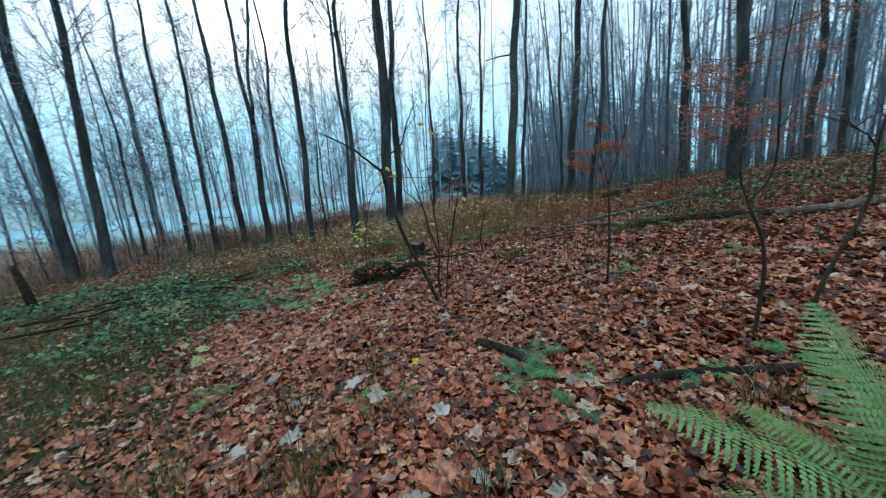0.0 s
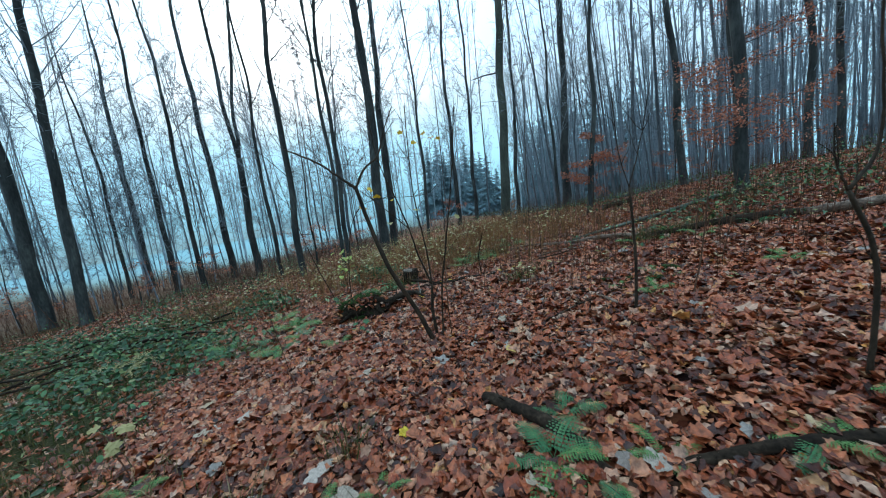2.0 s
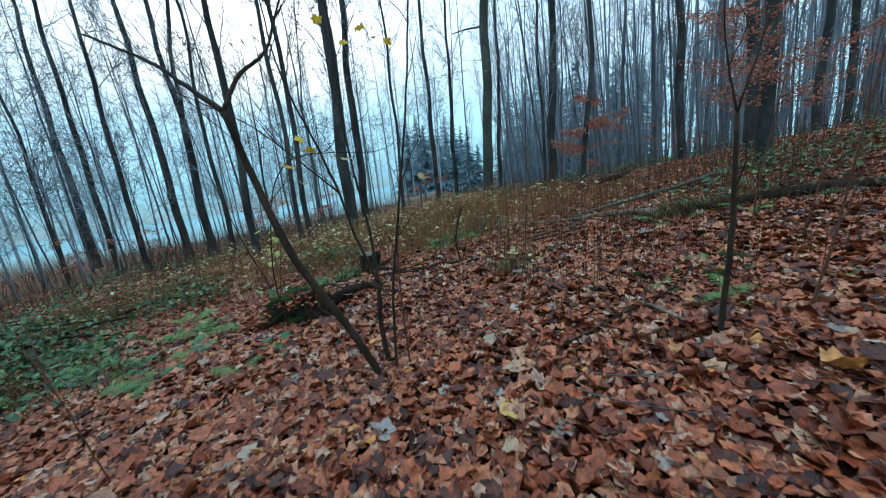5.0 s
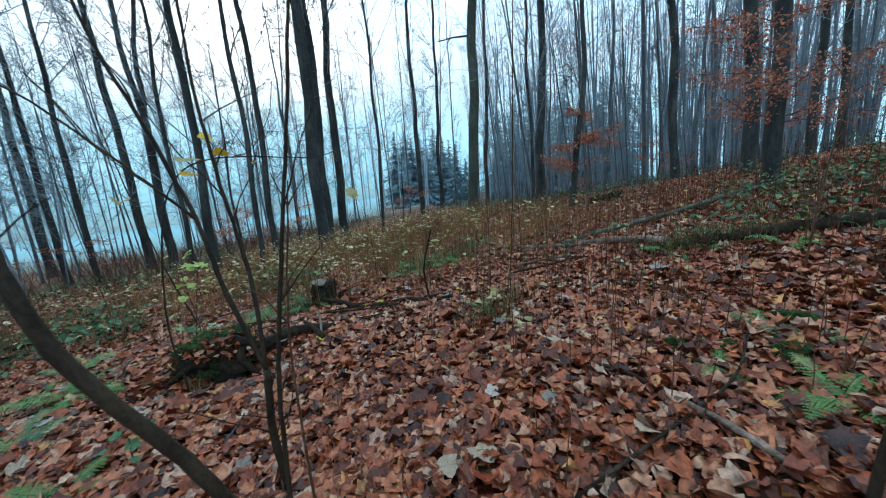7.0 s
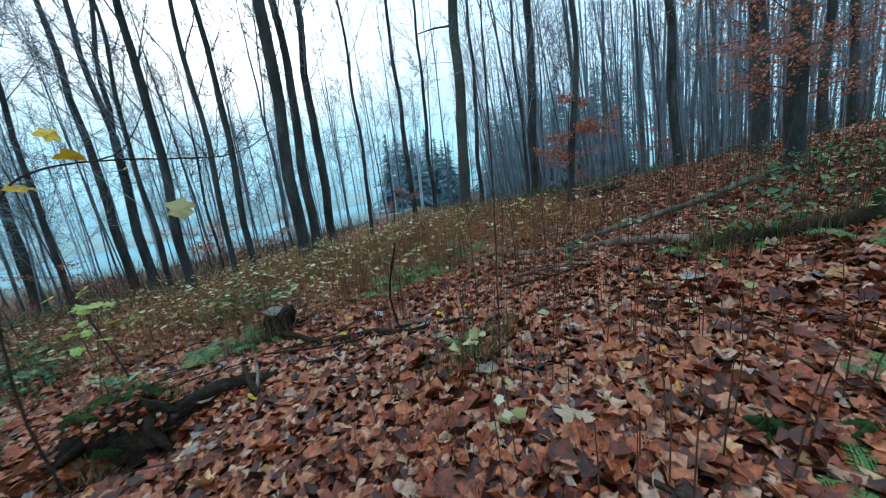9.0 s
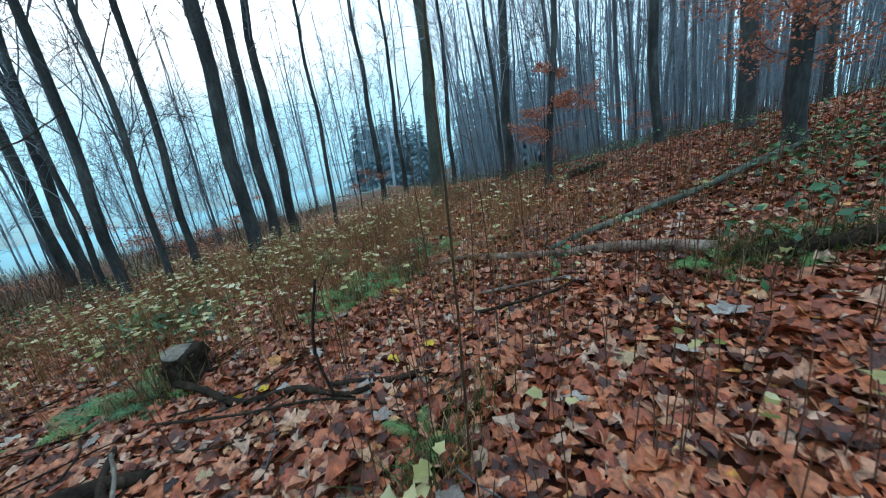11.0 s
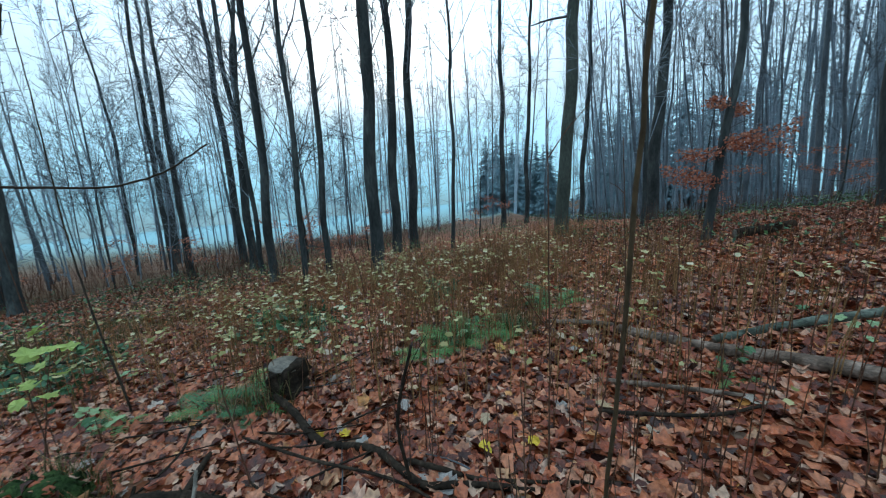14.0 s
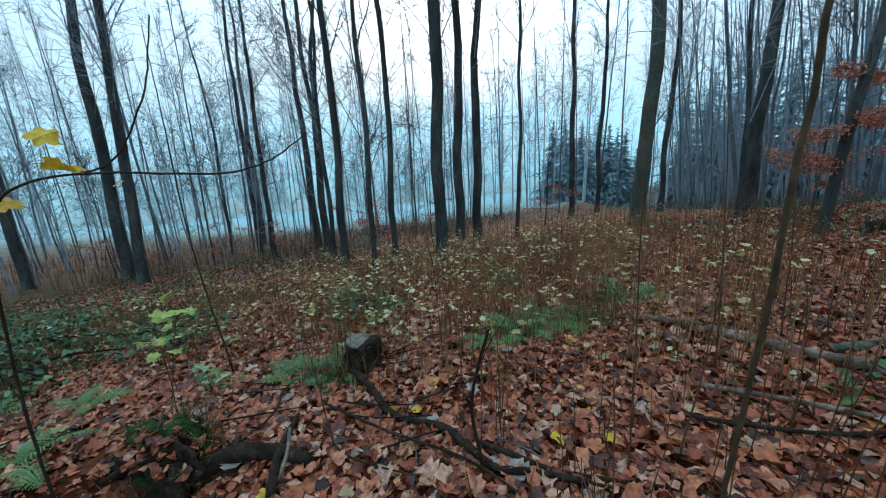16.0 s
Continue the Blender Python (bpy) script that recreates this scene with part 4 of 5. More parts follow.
log("broken_branch", "thin black branch leaning over the leaves", [(-1.2, 8.15, 0.1), (-0.9, 7.6, 0.05), (-1.6, 6.9, 0.1)], 0.01, 0.006, rot_mat, 16, cut=False, category="branch")
for i in range(9):
    srng = random.Random(60 + i)
    x, y, a = srng.uniform(-1, 4), srng.uniform(1.5, 11), srng.uniform(0, 6.28)
    l = srng.uniform(0.4, 1.1)
    log("fallen_twig", "thin dark twig on the leaves", [(x, y, 0.03), (x + l * 0.4 * math.cos(a), y + l * 0.4 * math.sin(a), 0.05), (x + l * math.cos(a + 0.2), y + l * math.sin(a + 0.2), 0.03)], 0.006, 0.003, twig_mat, 70 + i, cut=False, knobs=2, category="twig")
for i in range(16):
    srng = random.Random(260 + i)
    x, y, a = srng.uniform(-2.8, 0.2), srng.uniform(6.6, 9.4), srng.uniform(-0.6, 0.9)
    l = srng.uniform(0.4, 1.2)
    log("fallen_twig", "black wet twig in the dark hollow", [(x, y, 0.03), (x + l * 0.4 * math.cos(a), y + l * 0.4 * math.sin(a), 0.07), (x + l * math.cos(a + 0.2), y + l * math.sin(a + 0.2), 0.03)], 0.009, 0.004, rot_mat, 270 + i, cut=False, knobs=2, category="twig")
for i in range(9):
    srng = random.Random(360 + i)
    x, y, a = srng.uniform(-2.5, -1.2), srng.uniform(6.3, 7.0), srng.uniform(-0.5, 0.9)
    l = srng.uniform(0.3, 0.9)
    log("fallen_twig", "thin black twig beside a dark hollow", [(x, y, 0.03), (x + l * 0.4 * math.cos(a), y + l * 0.4 * math.sin(a), 0.07), (x + l * math.cos(a + 0.2), y + l * math.sin(a + 0.2), 0.04)], 0.007, 0.003, rot_mat, 370 + i, cut=False, knobs=2, category="twig")
for i in range(14):
    srng = random.Random(160 + i)
    x, y, a = srng.uniform(-10, -5), srng.uniform(6, 10), srng.uniform(-0.4, 0.7)
    l = srng.uniform(1.0, 2.6)
    log("felled_branch", "felled branch lying in the undergrowth", [(x, y, 0.12), (x + l * 0.5 * math.cos(a), y + l * 0.5 * math.sin(a), 0.18), (x + l * math.cos(a), y + l * math.sin(a), 0.1)], 0.03, 0.015, rot_mat, 170 + i, cut=False, knobs=3, category="branch")


def lump(sx, sy, sz, seed, rough=0.12, n=14, cut_top=None, rings=9):
    """A weathered block: a rounded, uneven drum on the ground."""
    sh = Shape()
    for j in range(rings + 1):
        u = j / rings
        zz = -0.15 + (sz + 0.15) * u
        k = 1.18 - 0.25 * u if cut_top else math.sqrt(max(0.02, 1 - (max(0, u - 0.25) / 0.78) ** 2.4))
        for i in range(n):
            a = 2 * math.pi * i / n
            c, q = math.cos(a), math.sin(a)
            w = 1 + rough * (noise.noise(Vector((c * 1.7 + seed, q * 1.7, u * 2.2))) + 0.7 * noise.noise(Vector((c * 5, q * 5 + seed, u * 6))) + 0.5 * noise.noise(Vector((c * 13, q * 13 + seed, u * 15))))
            tilt = (cut_top or 0) * c * u
            sh.v.append((sx * k * w * c, sy * k * w * q, zz + tilt + (0 if cut_top else rough * 0.25 * sz * noise.noise(Vector((c * 9, q * 9, u * 9 + seed))))))
        if j:
            for i in range(n):
                p, q = (j - 1) * n + i, (j - 1) * n + (i + 1) % n
                sh.f.append((p, q, q + n, p + n))
    sh.f.append(tuple(rings * n + i for i in range(n)))
    return sh


stump = thing("tree_stump", -0.68, 8.74, gz(-0.68, 8.74), "old sawn stump with dark sides and grey top", "stump")
part("body", lump(0.17, 0.17, 0.30, 3, 0.3, 36, 0.025, 14), rot_mat, stump, "dark wet bark")
top = Shape()
top.tube([(0, 0, 0.297), (0.002, 0, 0.313)], [0.155, 0.15], 20)
part("cut_face", top, cut_mat, stump, "grey weathered cut face")
mossy = thing("mossy_stump", -1.42, 7.27, gz(-1.42, 7.2), "rotten stump overgrown with dark moss beside a hollow", "stump")
part("body", lump(0.46, 0.15, 0.33, 8, 0.6, 48, None, 18), rot_mat, mossy, "black rotten wood")
cap = part("moss", lump(0.42, 0.15, 0.385, 9, 0.65, 48, None, 18), moss_mat, mossy, "dark green moss cap")
cap.matrix_basis = pose(-0.04, 0.05, 0.0)
for k, (a, l) in enumerate([(200, 0.5), (330, 0.45), (20, 0.55), (150, 0.4)]):
    r = Shape()
    ca, sa = math.cos(radians(a)), math.sin(radians(a))
    r.tube([(0.2 * ca, 0.15 * sa, 0.2), (0.6 * l * ca, 0.6 * l * sa, 0.08), (1.2 * l * ca, 1.2 * l * sa, -0.08)], [0.06, 0.045, 0.02], 8)
    part("root", r, rot_mat, mossy)
log("mossy_log", "rotting log overgrown with dark moss and grass", [(4.12, 7.62, 0.03), (4.45, 7.3, 0.07), (4.9, 7.03, 0.08), (5.6, 6.9, 0.08), (6.5, 6.7, 0.06)], 0.065, 0.09, rot_mat, 21, cut=False, knobs=5)
for k, (x, y, s) in enumerate([(2.85, 5.15, 0.12), (2.35, 5.45, 0.10), (2.62, 5.32, 0.09), (3.25, 5.5, 0.14)]):
    c = thing("moss_cushion", x, y, gz(x, y), "small dark green moss cushion on a root", "moss")
    part("cushion", lump(s * 1.1, s * 0.6, s * 0.6, 20 + k, 1.1, 30, None, 12), moss_mat, c)
snag = thing("broken_snag", -12.0, 9.5, gz(-12.0, 9.5), "broken leaning snag at the bramble edge", "snag")
sn = Shape()
sn.tube([(0.1, 0, -0.2), (-0.1, 0.1, 0.5), (-0.35, 0.2, 1.3)], [0.14, 0.11, 0.08], 10)
part("trunk", sn, rot_mat, snag)


# ---------------------------------------------------------------- ferns
def frond_mesh(name, mat, L, W, pairs, droop, seed, detail=8):
    """An arched frond along +x: a midrib with toothed leaflets in pairs."""
    rng, sh = random.Random(seed), Shape()

    def rib(s):
        return Vector((L * (s - 0.12 * s * s), 0.03 * L * math.sin(3 * s), L * (0.55 * s - droop * s * s)))

    sh.tube([rib(i / 10) for i in range(11)], [0.0045 * (1 - 0.8 * i / 10) for i in range(11)], 4, False)
    for i in range(pairs):
        s = 0.12 + 0.87 * i / pairs
        p, d = rib(s), (rib(s + 0.01) - rib(s)).normalized()
        l = W * (math.sin(math.pi * min(1, 0.18 + 0.82 * s)) ** 0.8) * rng.uniform(0.9, 1.08)
        for sgn in (-1, 1):
            out = (Vector((0.22 + rng.uniform(-0.05, 0.05), sgn, -0.02 + rng.uniform(-0.14, 0.1)))).normalized()
            fwd = (d - out * d.dot(out)).normalized()
            for k in range(detail):
                u0, u1 = k / detail, (k + 0.9) / detail
                wd = (0.44 * L / pairs) * (1 - 0.85 * u0) * rng.uniform(0.85, 1.1)
                sag = Vector((0.1 * l * u1 * u1, 0, -0.1 * l * u1 * u1))
                a, b = p + out * l * u0, p + out * l * u1 + sag
                sh.poly([a, a + (b - a) * 0.3 + fwd * wd * 0.9, a + (b - a) * 0.95 + fwd * wd, b])
                sh.poly([a, b, a + (b - a) * 0.7 - fwd * wd])
    return sh.mesh(name, mat, False)


FRONDS = {
    "green": [frond_mesh("frond", fern_mat, 1.0, 0.19, 25, 0.35, 1, 9), frond_mesh("frond", fern_mat, 1.0, 0.19, 24, 0.5, 2, 9)],
    "small": [frond_mesh("frond", midfern_mat, 1.0, 0.20, 20, 0.45, 7, 4), frond_mesh("frond", midfern_mat, 1.0, 0.19, 19, 0.6, 8, 4)],
    "dark": [frond_mesh("frond", darkfern_mat, 1.0, 0.24, 16, 0.5, 3, 4), frond_mesh("frond", midfern_mat, 1.0, 0.22, 16, 0.62, 4, 4)],
    "cream": [frond_mesh("frond", palegreen_mat, 1.0, 0.22, 16, 0.8, 6, 5)],
    "old": [frond_mesh("frond", oldfern_mat, 1.0, 0.17, 18, 0.7, 5, 5)],
}


def fern(x, y, size, kind, fronds, label, seed, spread=None, lift=0.0, exact=()):
    rng = random.Random(seed)
    ob = thing("fern", x, y, gz(x, y) + 0.01, label, "fern", "ferns")
    for k in range(fronds):
        f = new("frond", rng.choice(FRONDS[kind]))
        f.parent = ob
        a = spread[k] if spread else 360 * k / fronds + rng.uniform(-25, 25)
        s = size * rng.uniform(0.75, 1.1)
        if exact:
            f.data = FRONDS[kind][exact[k][3]]
            f.matrix_basis = pose(0, 0, 0, 0, -exact[k][1], exact[k][0]) @ Matrix.Diagonal((exact[k][2], exact[k][2] * 1.15, exact[k][2], 1))
            continue
        f.matrix_basis = pose(0, 0, 0, rng.uniform(-18, 18), -lift + rng.uniform(-14, 14), a) @ Matrix.Diagonal((s, s, s, 1))
    return ob


fern(1.9, 1.03, 0.95, "green", 9, "large bright green fern with long arching fronds", 1, exact=[(92, 36, 1.08, 0), (152, 2, 1.2, 0), (172, -2, 0.95, 1), (50, 12, 0.95, 0), (25, 5, 0.9, 1), (0, 5, 0.9, 0), (270, 20, 0.9, 0), (128, 12, 0.8, 1), (75, 24, 1.0, 1)])
fern(1.8, 1.25, 0.75, "old", 2, "withered yellow-brown fern beside green ferns", 2, exact=[(118, 25, 0.62, 0), (105, 15, 0.5, 0)])
fern(0.6, 2.5, 0.42, "dark", 8, "low dark green fern beside a rotten log", 3)
fern(0.8, 2.9, 0.34, "dark", 5, "small dark fern behind a rotten log", 4)
FERNS = [(-0.72, 2.42, 0.24, "green", 4), (-0.4, 2.5, 0.22, "green", 4), (-2.4, 3.05, 0.38, "green", 4), (1.2, 2.42, 0.26, "green", 4), (0.86, 2.1, 0.26, "dark", 5), (1.9, 2.3, 0.3, "dark", 5),
         (2.6, 2.35, 0.34, "dark", 5), (2.62, 4.75, 0.42, "green", 5), (2.38, 5.15, 0.26, "green", 5), (-2.2, 6.0, 0.4, "dark", 6), (-1.45, 5.45, 0.34, "green", 4), (-0.8, 8.45, 0.4, "dark", 6),
         (1.4, 6.9, 0.3, "green", 5), (-1.45, 8.6, 0.5, "dark", 8), (-1.05, 8.75, 0.6, "dark", 9), (-2.2, 8.35, 0.35, "green", 6), (0.9, 9.75, 0.75, "green", 12), (2.2, 10.9, 0.75, "dark", 10), (1.6, 10.0, 0.6, "dark", 9),
         (3.05, 8.45, 0.25, "green", 5), (3.0, 5.5, 0.3, "dark", 5), (3.3, 5.2, 0.28, "green", 4), (-3.6, 6.4, 0.6, "dark", 8), (-2.7, 6.9, 0.6, "green", 8), (-2.9, 6.2, 0.5, "dark", 7), (-2.4, 5.6, 0.45, "dark", 6), (-4.6, 7.4, 0.6, "dark", 8), (0.6, 9.4, 0.5, "green", 8), (-3.3, 7.6, 0.5, "green", 7), (4.6, 6.7, 0.4, "green", 5), (3.5, 4.6, 0.3, "green", 5), (4.3, 4.9, 0.35, "green", 6), (5.6, 6.8, 0.4, "dark", 5), (4.0, 7.6, 0.5, "green", 8), (4.5, 7.3, 0.5, "green", 8), (1.0, 10.0, 0.6, "dark", 9)]
for i, (x, y, s, kind, n) in enumerate(FERNS):
    fern(x, y, s, "small" if kind == "green" else kind, n, "small green fern growing out of fallen leaves" if kind == "green" else "dark green fern in the leaf litter", 30 + i)
fern(-5.3, 6.3, 0.6, "cream", 7, "cream withered fern plume at the bramble edge", 90, None, 30)


# ---------------------------------------------------------------- leaf litter and undergrowth
rg = np.random.default_rng(5)


def green_side(x, y):
    """How far a place lies inside the grassy side: 0 to 1."""
    e = x + 0.33 * y - 0.6 * np.clip((4.5 - y) / 3, 0, 1) + 0.7 * np.sin(0.9 * x + 0.5) * np.cos(0.8 * y) + 0.5 * np.sin(2.3 * y + x)
    return np.clip((-1.0 - e) / 1.6, 0, 1)


def scatter(n, x0, x1, y0, y1, keep):
    x, y = rg.uniform(x0, x1, n), rg.uniform(y0, y1, n)
    k = rg.random(n) < keep(x, y)
    return x[k], y[k]


def litter():
    sets = []

    def room(a, b):
        rim = np.clip((a + np.where(b > 11, 18, 12)) / 4, 0, 1) * np.clip((18 - a) / 5, 0, 1) * np.clip((22 - b) / 4, 0, 1) * np.clip((b + 7) / 4, 0, 1)
        pit = np.exp(-(((a + 1.36) / 0.48) ** 2 + ((b - 6.9) / 0.3) ** 2))
        return rim * (1 - 0.7 * green_side(a, b) * np.clip((14 - b) / 3, 0.3, 1)) * (1 - 0.3 * np.exp(-(((a + 1.5) / 1.3) ** 2 + ((b - 7.9) / 1.0) ** 4))) * (1 - 0.95 * pit) * (1 - 0.72 * np.exp(-(((a + 1.65) / 0.75) ** 2 + ((b - 6.8) / 0.45) ** 2)))

    # x from, x to, y from, y to, number, sizes, share of lobed leaves (none: seen from far off only)
    for x0, x1, y0, y1, n, lo, hi, lobed in ((-4, 4.2, -0.6, 3.4, 30000, 0.045, 0.085, 0.3), (-4, 4.2, 3.4, 6.2, 21000, 0.05, 0.095, 0.36), (-5, 5.5, 6.2, 11.5, 33000, 0.052, 0.10, 0.36), (4.2, 9.5, -0.6, 11.5, 34000, 0.06, 0.11, 0.2),
                                             (-18, 17, 11.5, 22, 76000, 0.08, 0.135, 0), (-12, -4, -0.6, 12, 44000, 0.055, 0.095, 0), (9.5, 18, -0.6, 11.5, 26000, 0.09, 0.14, 0), (-12, 18, -7, -0.6, 62000, 0.07, 0.12, 0)):
        x, y = scatter(n, x0, x1, y0, y1, room)
        z = lie(x, y) + rg.uniform(0.002, 0.03, len(x))
        at = np.stack([x, y, z], 1)
        s = lo + (hi - lo) * rg.random(len(x)) ** 1.3
        if not lobed:
            sets.append(leaves(LEAF_DIAMOND, at, s, rg, 0.34, (-0.5, 0.6)))
            continue
        plain = rg.random(len(x)) > lobed
        sets.append(leaves(LEAF_BEECH, at[plain], s[plain], rg, 0.27, (-0.4, 0.5)))
        sets.append(leaves(LEAF_LOBED, at[~plain], s[~plain] * rg.uniform(1.2, 1.75, (~plain).sum()), rg, 0.24, (-0.5, 0.6)))
    a, r = rg.uniform(0, 6.28, 170), rg.uniform(0, 1, 170) ** 0.5
    at = np.stack([-1.44 + 0.5 * r * np.cos(a), 7.3 + 0.24 * r * np.sin(a), lie(-1.42, 7.2) + 0.37 - 0.22 * r * r + 0 * a], 1)
    sets.append(leaves(LEAF_BEECH, at, rg.uniform(0.06, 0.1, 170), rg, 0.35, (-0.4, 0.5)))
    ob = new("leaf_litter", leaf_mesh("leaf_litter", sets, leaf_litter_mat))
    return tagged(ob, "thick wet carpet of fallen red-brown beech and maple leaves", "leaves", kind="stuff")


carpet = litter()


def brambles():
    x, y = scatter(52000, -13, 0, 1, 19, lambda a, b: green_side(a, b) * np.clip(0.45 + 0.75 * np.sin(0.8 * a + 0.3 * b) * np.sin(0.6 * b + 1) + 0.3 * np.sin(2.1 * a - b), 0.03, 1) * np.where(b < 4.2, 0.14, 1) * np.clip((11.5 - b) / 2.5, 0.12, 1))
    u, w = scatter(4500, -5, 0.6, 8.6, 13, lambda a, b: np.clip(1.6 * np.sin(1.25 * a + 0.8) * np.sin(1.1 * b + 0.5 * a) - 0.35, 0, 1))
    x, y = np.concatenate([x, u]), np.concatenate([y, w])
    h = rg.random(len(x)) ** 1.4 * 0.55 * (0.4 + 0.6 * np.sin(1.1 * x + 0.7 * y) ** 2)
    at = np.stack([x, y, lie(x, y) + 0.02 + h], 1)
    size = rg.uniform(0.035, 0.085, len(x)) * np.clip(0.5 + np.hypot(x, y) / 10, 0.7, 1.5)
    ob = new("bramble_thicket", leaf_mesh("bramble_thicket", [leaves(LEAF_OVAL, at, size, rg, 0.5)], bramble_mat))
    tagged(ob, "low thicket of dark green bramble leaves", "brambles", kind="stuff")


brambles()


def blades(name, label, x, y, lo, hi, mat):
    n = len(x)
    a, l, b = rg.uniform(0, 6.28, n), rg.uniform(lo, hi, n), rg.uniform(0.2, 0.9, n)
    w = rg.uniform(0.002, 0.005, n)
    c, s, z = np.cos(a), np.sin(a), lie(x, y) - 0.01
    rows = []
    for u, ww in ((0, 1.0), (0.5, 0.8), (1.0, 0.05)):
        r, zz = b * l * u ** 1.8, l * (u - 0.35 * b * u * u)
        for sg in (-1, 1):
            rows.append(np.stack([x + c * r - s * w * ww * sg, y + s * r + c * w * ww * sg, z + zz], 1))
    v = np.stack(rows, 1)
    f = [q for i in range(n) for q in ((i * 6, i * 6 + 1, i * 6 + 3, i * 6 + 2), (i * 6 + 2, i * 6 + 3, i * 6 + 5, i * 6 + 4))]
    tagged(new(name, array_mesh(name, v, f, mat)), label, "grass", kind="stuff")


gx, gy = scatter(60000, -9, 0.5, -0.5, 13, lambda a, b: (0.15 + 0.85 * green_side(a, b)) * (green_side(a, b) > 0.02) * np.where(np.sin(3.1 * a + 1.2 * b) * np.sin(2.3 * b - a) > -0.1, 1, 0.35))
blades("grass", "thin olive grass on the damp low side", gx, gy, 0.08, 0.28, grass_mat)
tx, ty = [], []
for cx, cy, n in ((-0.95, 1.75, 130), (-1.3, 2.6, 60), (-0.75, 2.95, 50), (-0.9, 8.45, 170), (-0.45, 2.2, 40), (1.55, 10.0, 200), (-1.9, 1.85, 60), (0.2, 1.5, 40), (1.7, 7.0, 50), (2.05, 1.9, 60), (1.5, 6.75, 50), (4.2, 7.62, 260), (4.4, 7.4, 260), (4.75, 7.2, 200), (5.2, 7.05, 120), (1.35, 6.6, 80), (0.9, 9.6, 160), (0.75, 9.9, 120), (1.5, 10.2, 120), (-1.8, 7.25, 90), (-1.15, 7.35, 90), (-1.5, 7.42, 120), (-1.55, 6.95, 60)):
    tx.append(rg.normal(cx, 0.06 + n * 0.0007, n))
    ty.append(rg.normal(cy, 0.05 + n * 0.0004, n))
blades("grass_tufts", "tufts of arching pale grass", np.concatenate(tx), np.concatenate(ty), 0.15, 0.42, grass_mat)


def seedlings():
    """Knee-high stems with pale leaves, thick on the brow beyond the hollow."""
    def thick(a, b):
        brow = np.exp(-((a + 0.8) / 4.2) ** 2) * np.clip((b - 7.8) / 2.5, 0, 1) * np.clip((19 - b) / 5, 0, 1)
        return np.clip(brow + 0.33 * np.clip((b - 4.5) / 2, 0, 1) * (a > 0.6) * (a < 8), 0, 1) * (0.45 + 0.55 * (np.sin(1.9 * a + 0.6 * b) * np.sin(1.3 * b) > -0.3))
    x, y = scatter(24000, -8, 9, 4.5, 21, thick)
    sh, thin, rng, spots = Shape(), Shape(), random.Random(3), []
    for px, py in zip(x, y):
        z, h = gz(px, py), rng.uniform(0.3, 0.85) if py > 7.5 and px < 4 else rng.uniform(0.2, 0.55)
        lx, ly = rng.uniform(-0.12, 0.12) * h, rng.uniform(-0.12, 0.12) * h
        top = (px + lx, py + ly, z + h)
        near = py < 8.3 or px > rng.uniform(2.5, 7.5)
        (thin if near else sh).tube([(px, py, z - 0.02), (px + lx * 0.3, py + ly * 0.3, z + h * 0.5), top], [0.004, 0.0032, 0.002] if near else [0.005, 0.004, 0.0025], 3, False)
        if rng.random() < (0.28 if py > 8 and px < 0.5 else 0.17 if py > 8 and px < 3 else 0.05):
            for k in range(rng.randint(2, 5)):
                spots.append((top[0] + rng.uniform(-0.09, 0.09), top[1] + rng.uniform(-0.09, 0.09), top[2] - rng.uniform(0, 0.12)))
    tagged(new("seedling_stems", sh.mesh("seedling_stems", herb_mat)), "thicket of thin brown seedling stems", "undergrowth", kind="stuff")
    tagged(new("thin_shoots", thin.mesh("thin_shoots", stem_mat)), "thin dark bare shoots in the leaf litter", "undergrowth", kind="stuff")
    at = np.array(spots)
    tagged(new("seedling_leaves", leaf_mesh("seedling_leaves", [leaves(LEAF_LOBED, at, rg.uniform(0.035, 0.085, len(at)), rg, 0.22, (-0.15, 0.1))], palegreen_mat)), "pale yellowing maple seedling leaves", "undergrowth", kind="stuff")


seedlings()


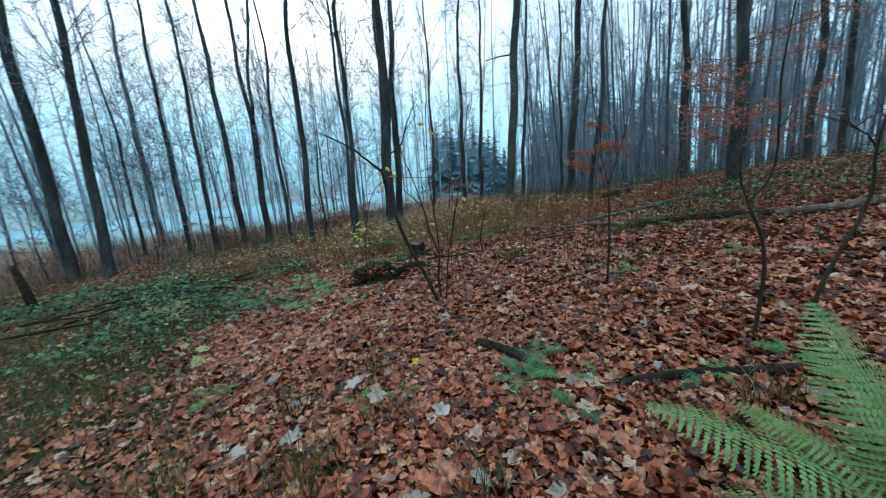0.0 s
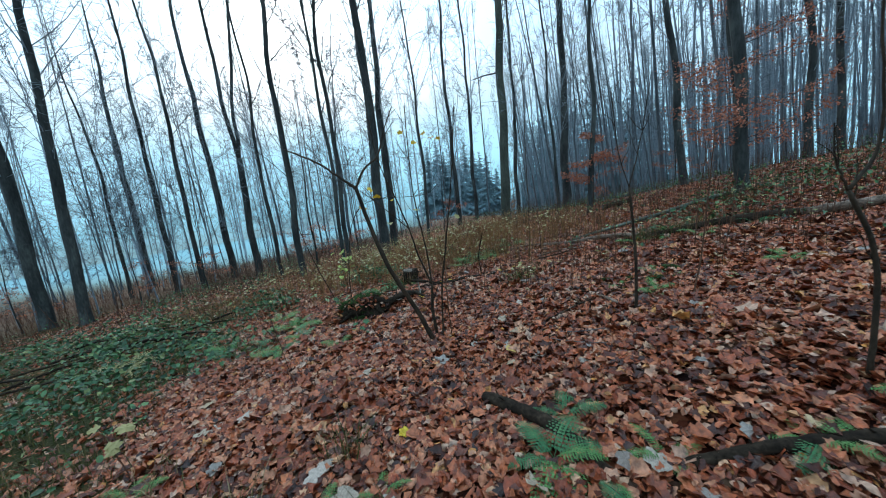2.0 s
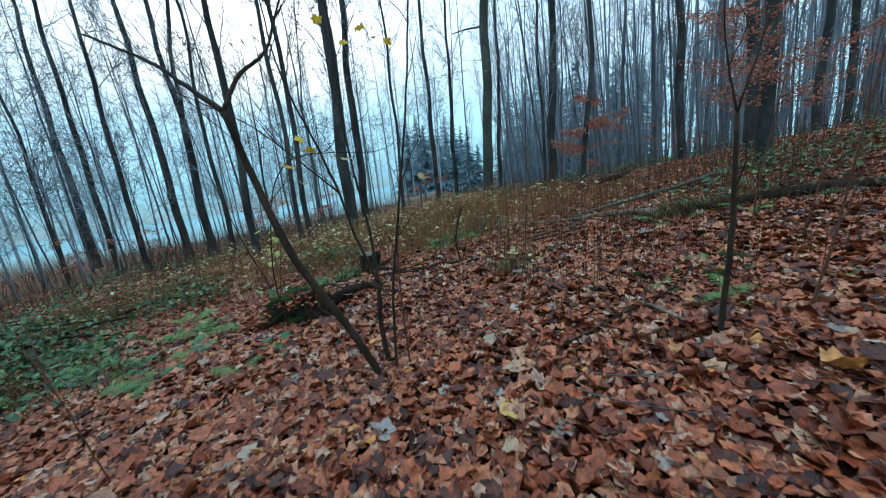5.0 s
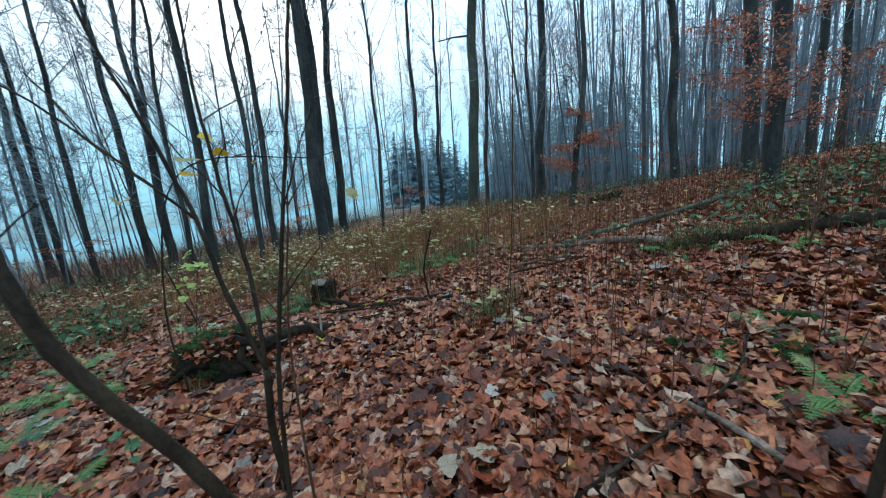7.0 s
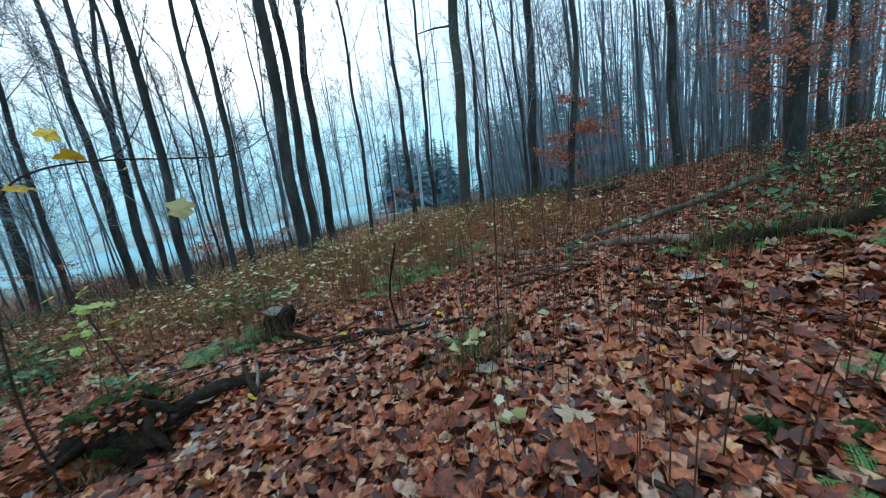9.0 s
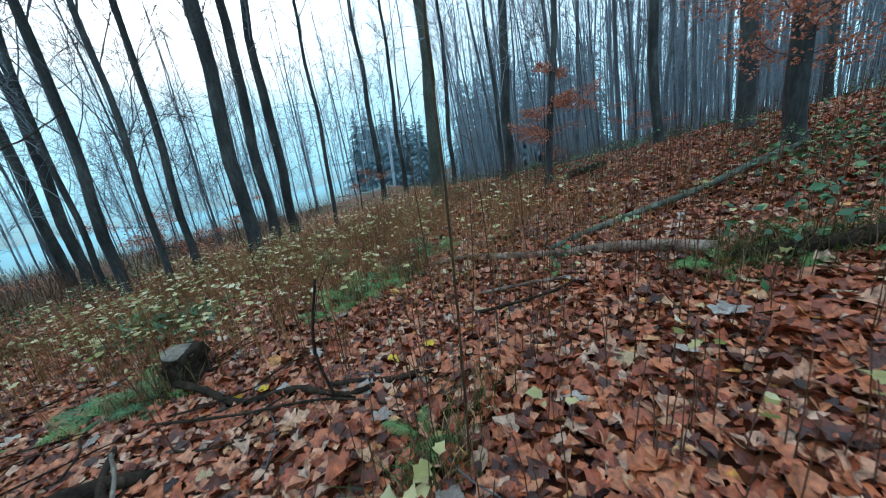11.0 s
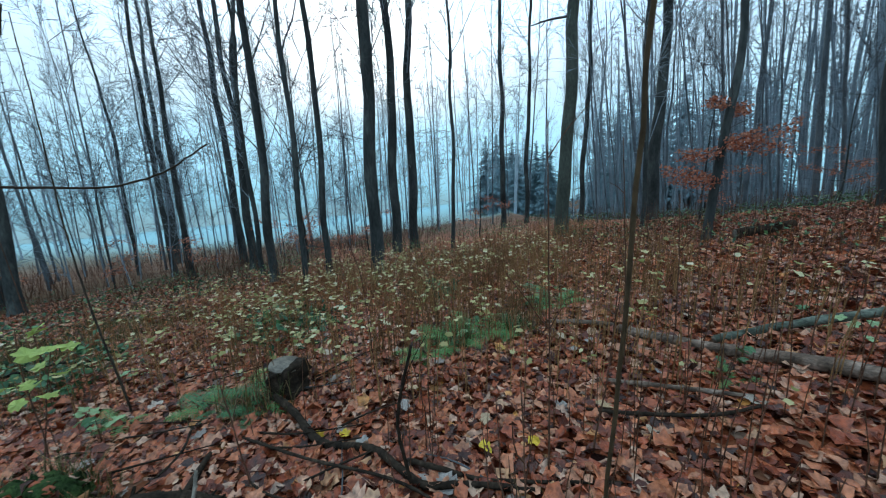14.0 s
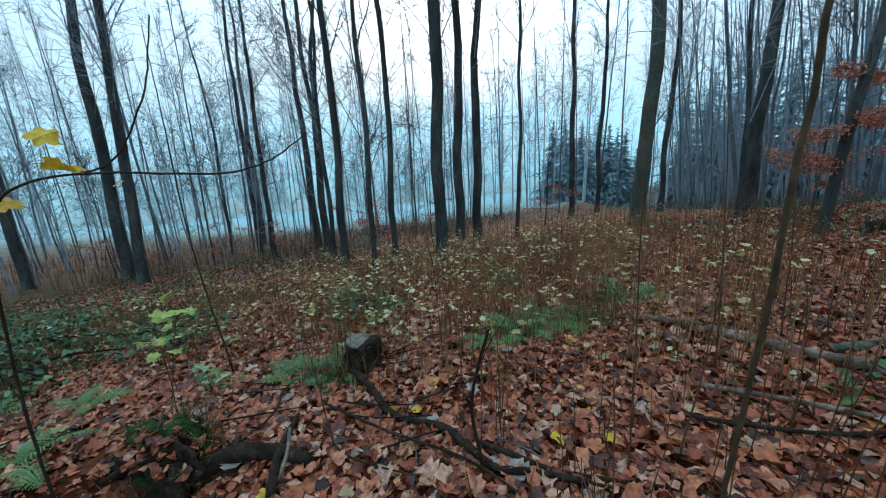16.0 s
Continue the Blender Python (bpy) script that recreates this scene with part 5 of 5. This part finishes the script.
def brush():
    """Low brambles and dead stems beyond the brow and up the slope."""
    x, y = scatter(50000, -16, 24, 3, 34, lambda a, b: np.clip((np.hypot(a, b) - 13) / 6, 0, 1) * (np.sin(0.7 * a + 1) * np.sin(0.55 * b + 0.4 * a) > 0.1) * 0.8 + (a > 4.5) * (a < 16) * (b < 14) * np.clip((a - 4) / 5, 0.1, 0.9) * (np.sin(1.3 * a) * np.sin(1.1 * b) > 0.1))
    for cx, cy, spread, n in ((4.5, 7.4, 0.3, 80), (5.3, 6.9, 0.4, 50), (6.5, 8.4, 0.6, 150), (7.6, 9.3, 0.7, 240), (8.8, 7.8, 0.7, 220), (9.8, 9.2, 0.9, 420), (8.2, 5.6, 0.6, 160)):
        x, y = np.concatenate([x, rg.normal(cx, spread, n)]), np.concatenate([y, rg.normal(cy, spread * 0.7, n)])
    h = rg.random(len(x)) * 0.45
    at = np.stack([x, y, lie(x, y) + 0.03 + h], 1)
    tagged(new("slope_brambles", leaf_mesh("slope_brambles", [leaves(LEAF_DIAMOND, at, rg.uniform(0.055, 0.12, len(x)), rg, 0.5)], bramble_mat)), "dark green brambles on the far slope", "brambles", kind="stuff")
    x, y = scatter(9000, -20, 26, 4, 36, lambda a, b: np.clip((np.hypot(a, b) - 13 + 6 * (a > 5)) / 5, 0, 1) * (0.25 + 0.6 * (np.sin(0.5 * a + 2) * np.sin(0.6 * b) > -0.2)))
    sh, rng = Shape(), random.Random(31)
    for px, py in zip(x, y):
        z, h = gz(px, py), rng.uniform(0.3, 1.1)
        sh.tube([(px, py, z - 0.02), (px + rng.uniform(-0.15, 0.15), py, z + h)], [0.006, 0.003], 3, False)
    for px, py in zip(*scatter(3600, -36, -3, 15, 48, lambda a, b: 0.5 + 0.5 * (np.sin(0.6 * a) * np.sin(0.5 * b) > 0))):
        z, h = gz(px, py), rng.uniform(0.4, 1.7)
        sh.tube([(px, py, z - 0.02), (px + rng.uniform(-0.7, 0.7), py, z + h)], [0.011, 0.005], 3, False)
    tagged(new("dead_stems", sh.mesh("dead_stems", stem_mat)), "dead brown stems over the far slope", "undergrowth", kind="stuff")


brush()


def leafy_shoot(x, y, h, n, mat, label, seed, size=(0.08, 0.13)):
    rng, nrng = random.Random(seed), np.random.default_rng(seed)
    ob = thing("leafy_seedling", x, y, gz(x, y), label, "seedling")
    sh = Shape()
    pts = grow(sh, (0, 0, -0.03), (rng.uniform(-0.2, 0.2), rng.uniform(-0.2, 0.2), 1), h, 0.006, 0.003, 6, 5, rng, 0.08)
    part("stem", sh, stem_mat, ob)
    for k in range(n):
        p = pts[rng.randint(4, 6)] + Vector((rng.uniform(-0.14, 0.14), rng.uniform(-0.14, 0.14), rng.uniform(-0.05, 0.06)))
        v, f = leaves(LEAF_MAPLE, np.array([p]), np.array([rng.uniform(*size)]), nrng, 0.35, (-0.1, 0.1))
        part("leaf", array_mesh("leaf", v, f, mat), None, ob)


leafy_shoot(-1.8, 7.58, 1.15, 11, lime_mat, "young maple with lime-yellow leaves", 1)
leafy_shoot(-1.92, 7.6, 1.0, 5, lime_mat, "young maple with lime-yellow leaves", 2)
leafy_shoot(-2.62, 3.3, 0.55, 4, palegreen_mat, "thin stem with a few cream leaves", 3)
for i, (x, y) in enumerate([(-2.5, 8.3), (-2.35, 8.2), (-2.1, 8.1), (-3.4, 8.6), (-3.1, 9.2), (3.0, 8.5), (1.0, 9.7), (1.2, 9.9), (2.3, 11.0), (-1.2, 5.6), (4.1, 8.9), (4.4, 9.6)]):
    leafy_shoot(x, y, 0.25, 5, bramble_mat if i % 2 else sage_mat, "small green maple seedling in the litter", 10 + i, (0.06, 0.1))

# large pale leaves lying on top of the carpet, each of its own
lv, lf = leaves(LEAF_MAPLE, np.zeros((1, 3)), np.array([1.0]), np.random.default_rng(2), 0.0, (0.05, 0.08))
PALE = [array_mesh("large_leaf", leaves(LEAF_MAPLE, np.zeros((1, 3)), np.array([1.0]), np.random.default_rng(k), 0.0, (0.02, 0.2))[0], lf, pale_leaf_mat) for k in range(5)]
prng = random.Random(9)
count = 0
while count < 200:
    x, y = prng.uniform(-3, 5), prng.uniform(0.4, 10.5)
    if green_side(np.array(x), np.array(y)) > 0.3:
        continue
    o = new("leaf", prng.choice(PALE))
    o.parent = carpet
    s = prng.uniform(0.09, 0.16)
    o.matrix_basis = pose(x, y, gz(x, y) + prng.uniform(0.025, 0.045), prng.uniform(-18, 18), prng.uniform(-18, 18), prng.uniform(0, 360)) @ Matrix.Diagonal((s, s, s, 1))
    count += 1
for x, y, s in ((1.28, 7.86, 0.095), (0.0, 8.05, 0.10), (0.22, 8.05, 0.09), (1.6, 7.9, 0.10), (-0.35, 7.1, 0.12), (-0.33, 3.07, 0.10), (-0.95, 6.75, 0.11)):
    o = new("golden_leaf", array_mesh("golden_leaf", leaves(LEAF_MAPLE, np.zeros((1, 3)), np.array([s]), np.random.default_rng(int(s * 900 + x * 10)), 0.15, (0.0, 0.2))[0], lf, gold_mat))
    o.matrix_basis = pose(x, y, gz(x, y) + 0.04)
    tagged(o, "fresh yellow maple leaf lying on brown leaves", "leaf")
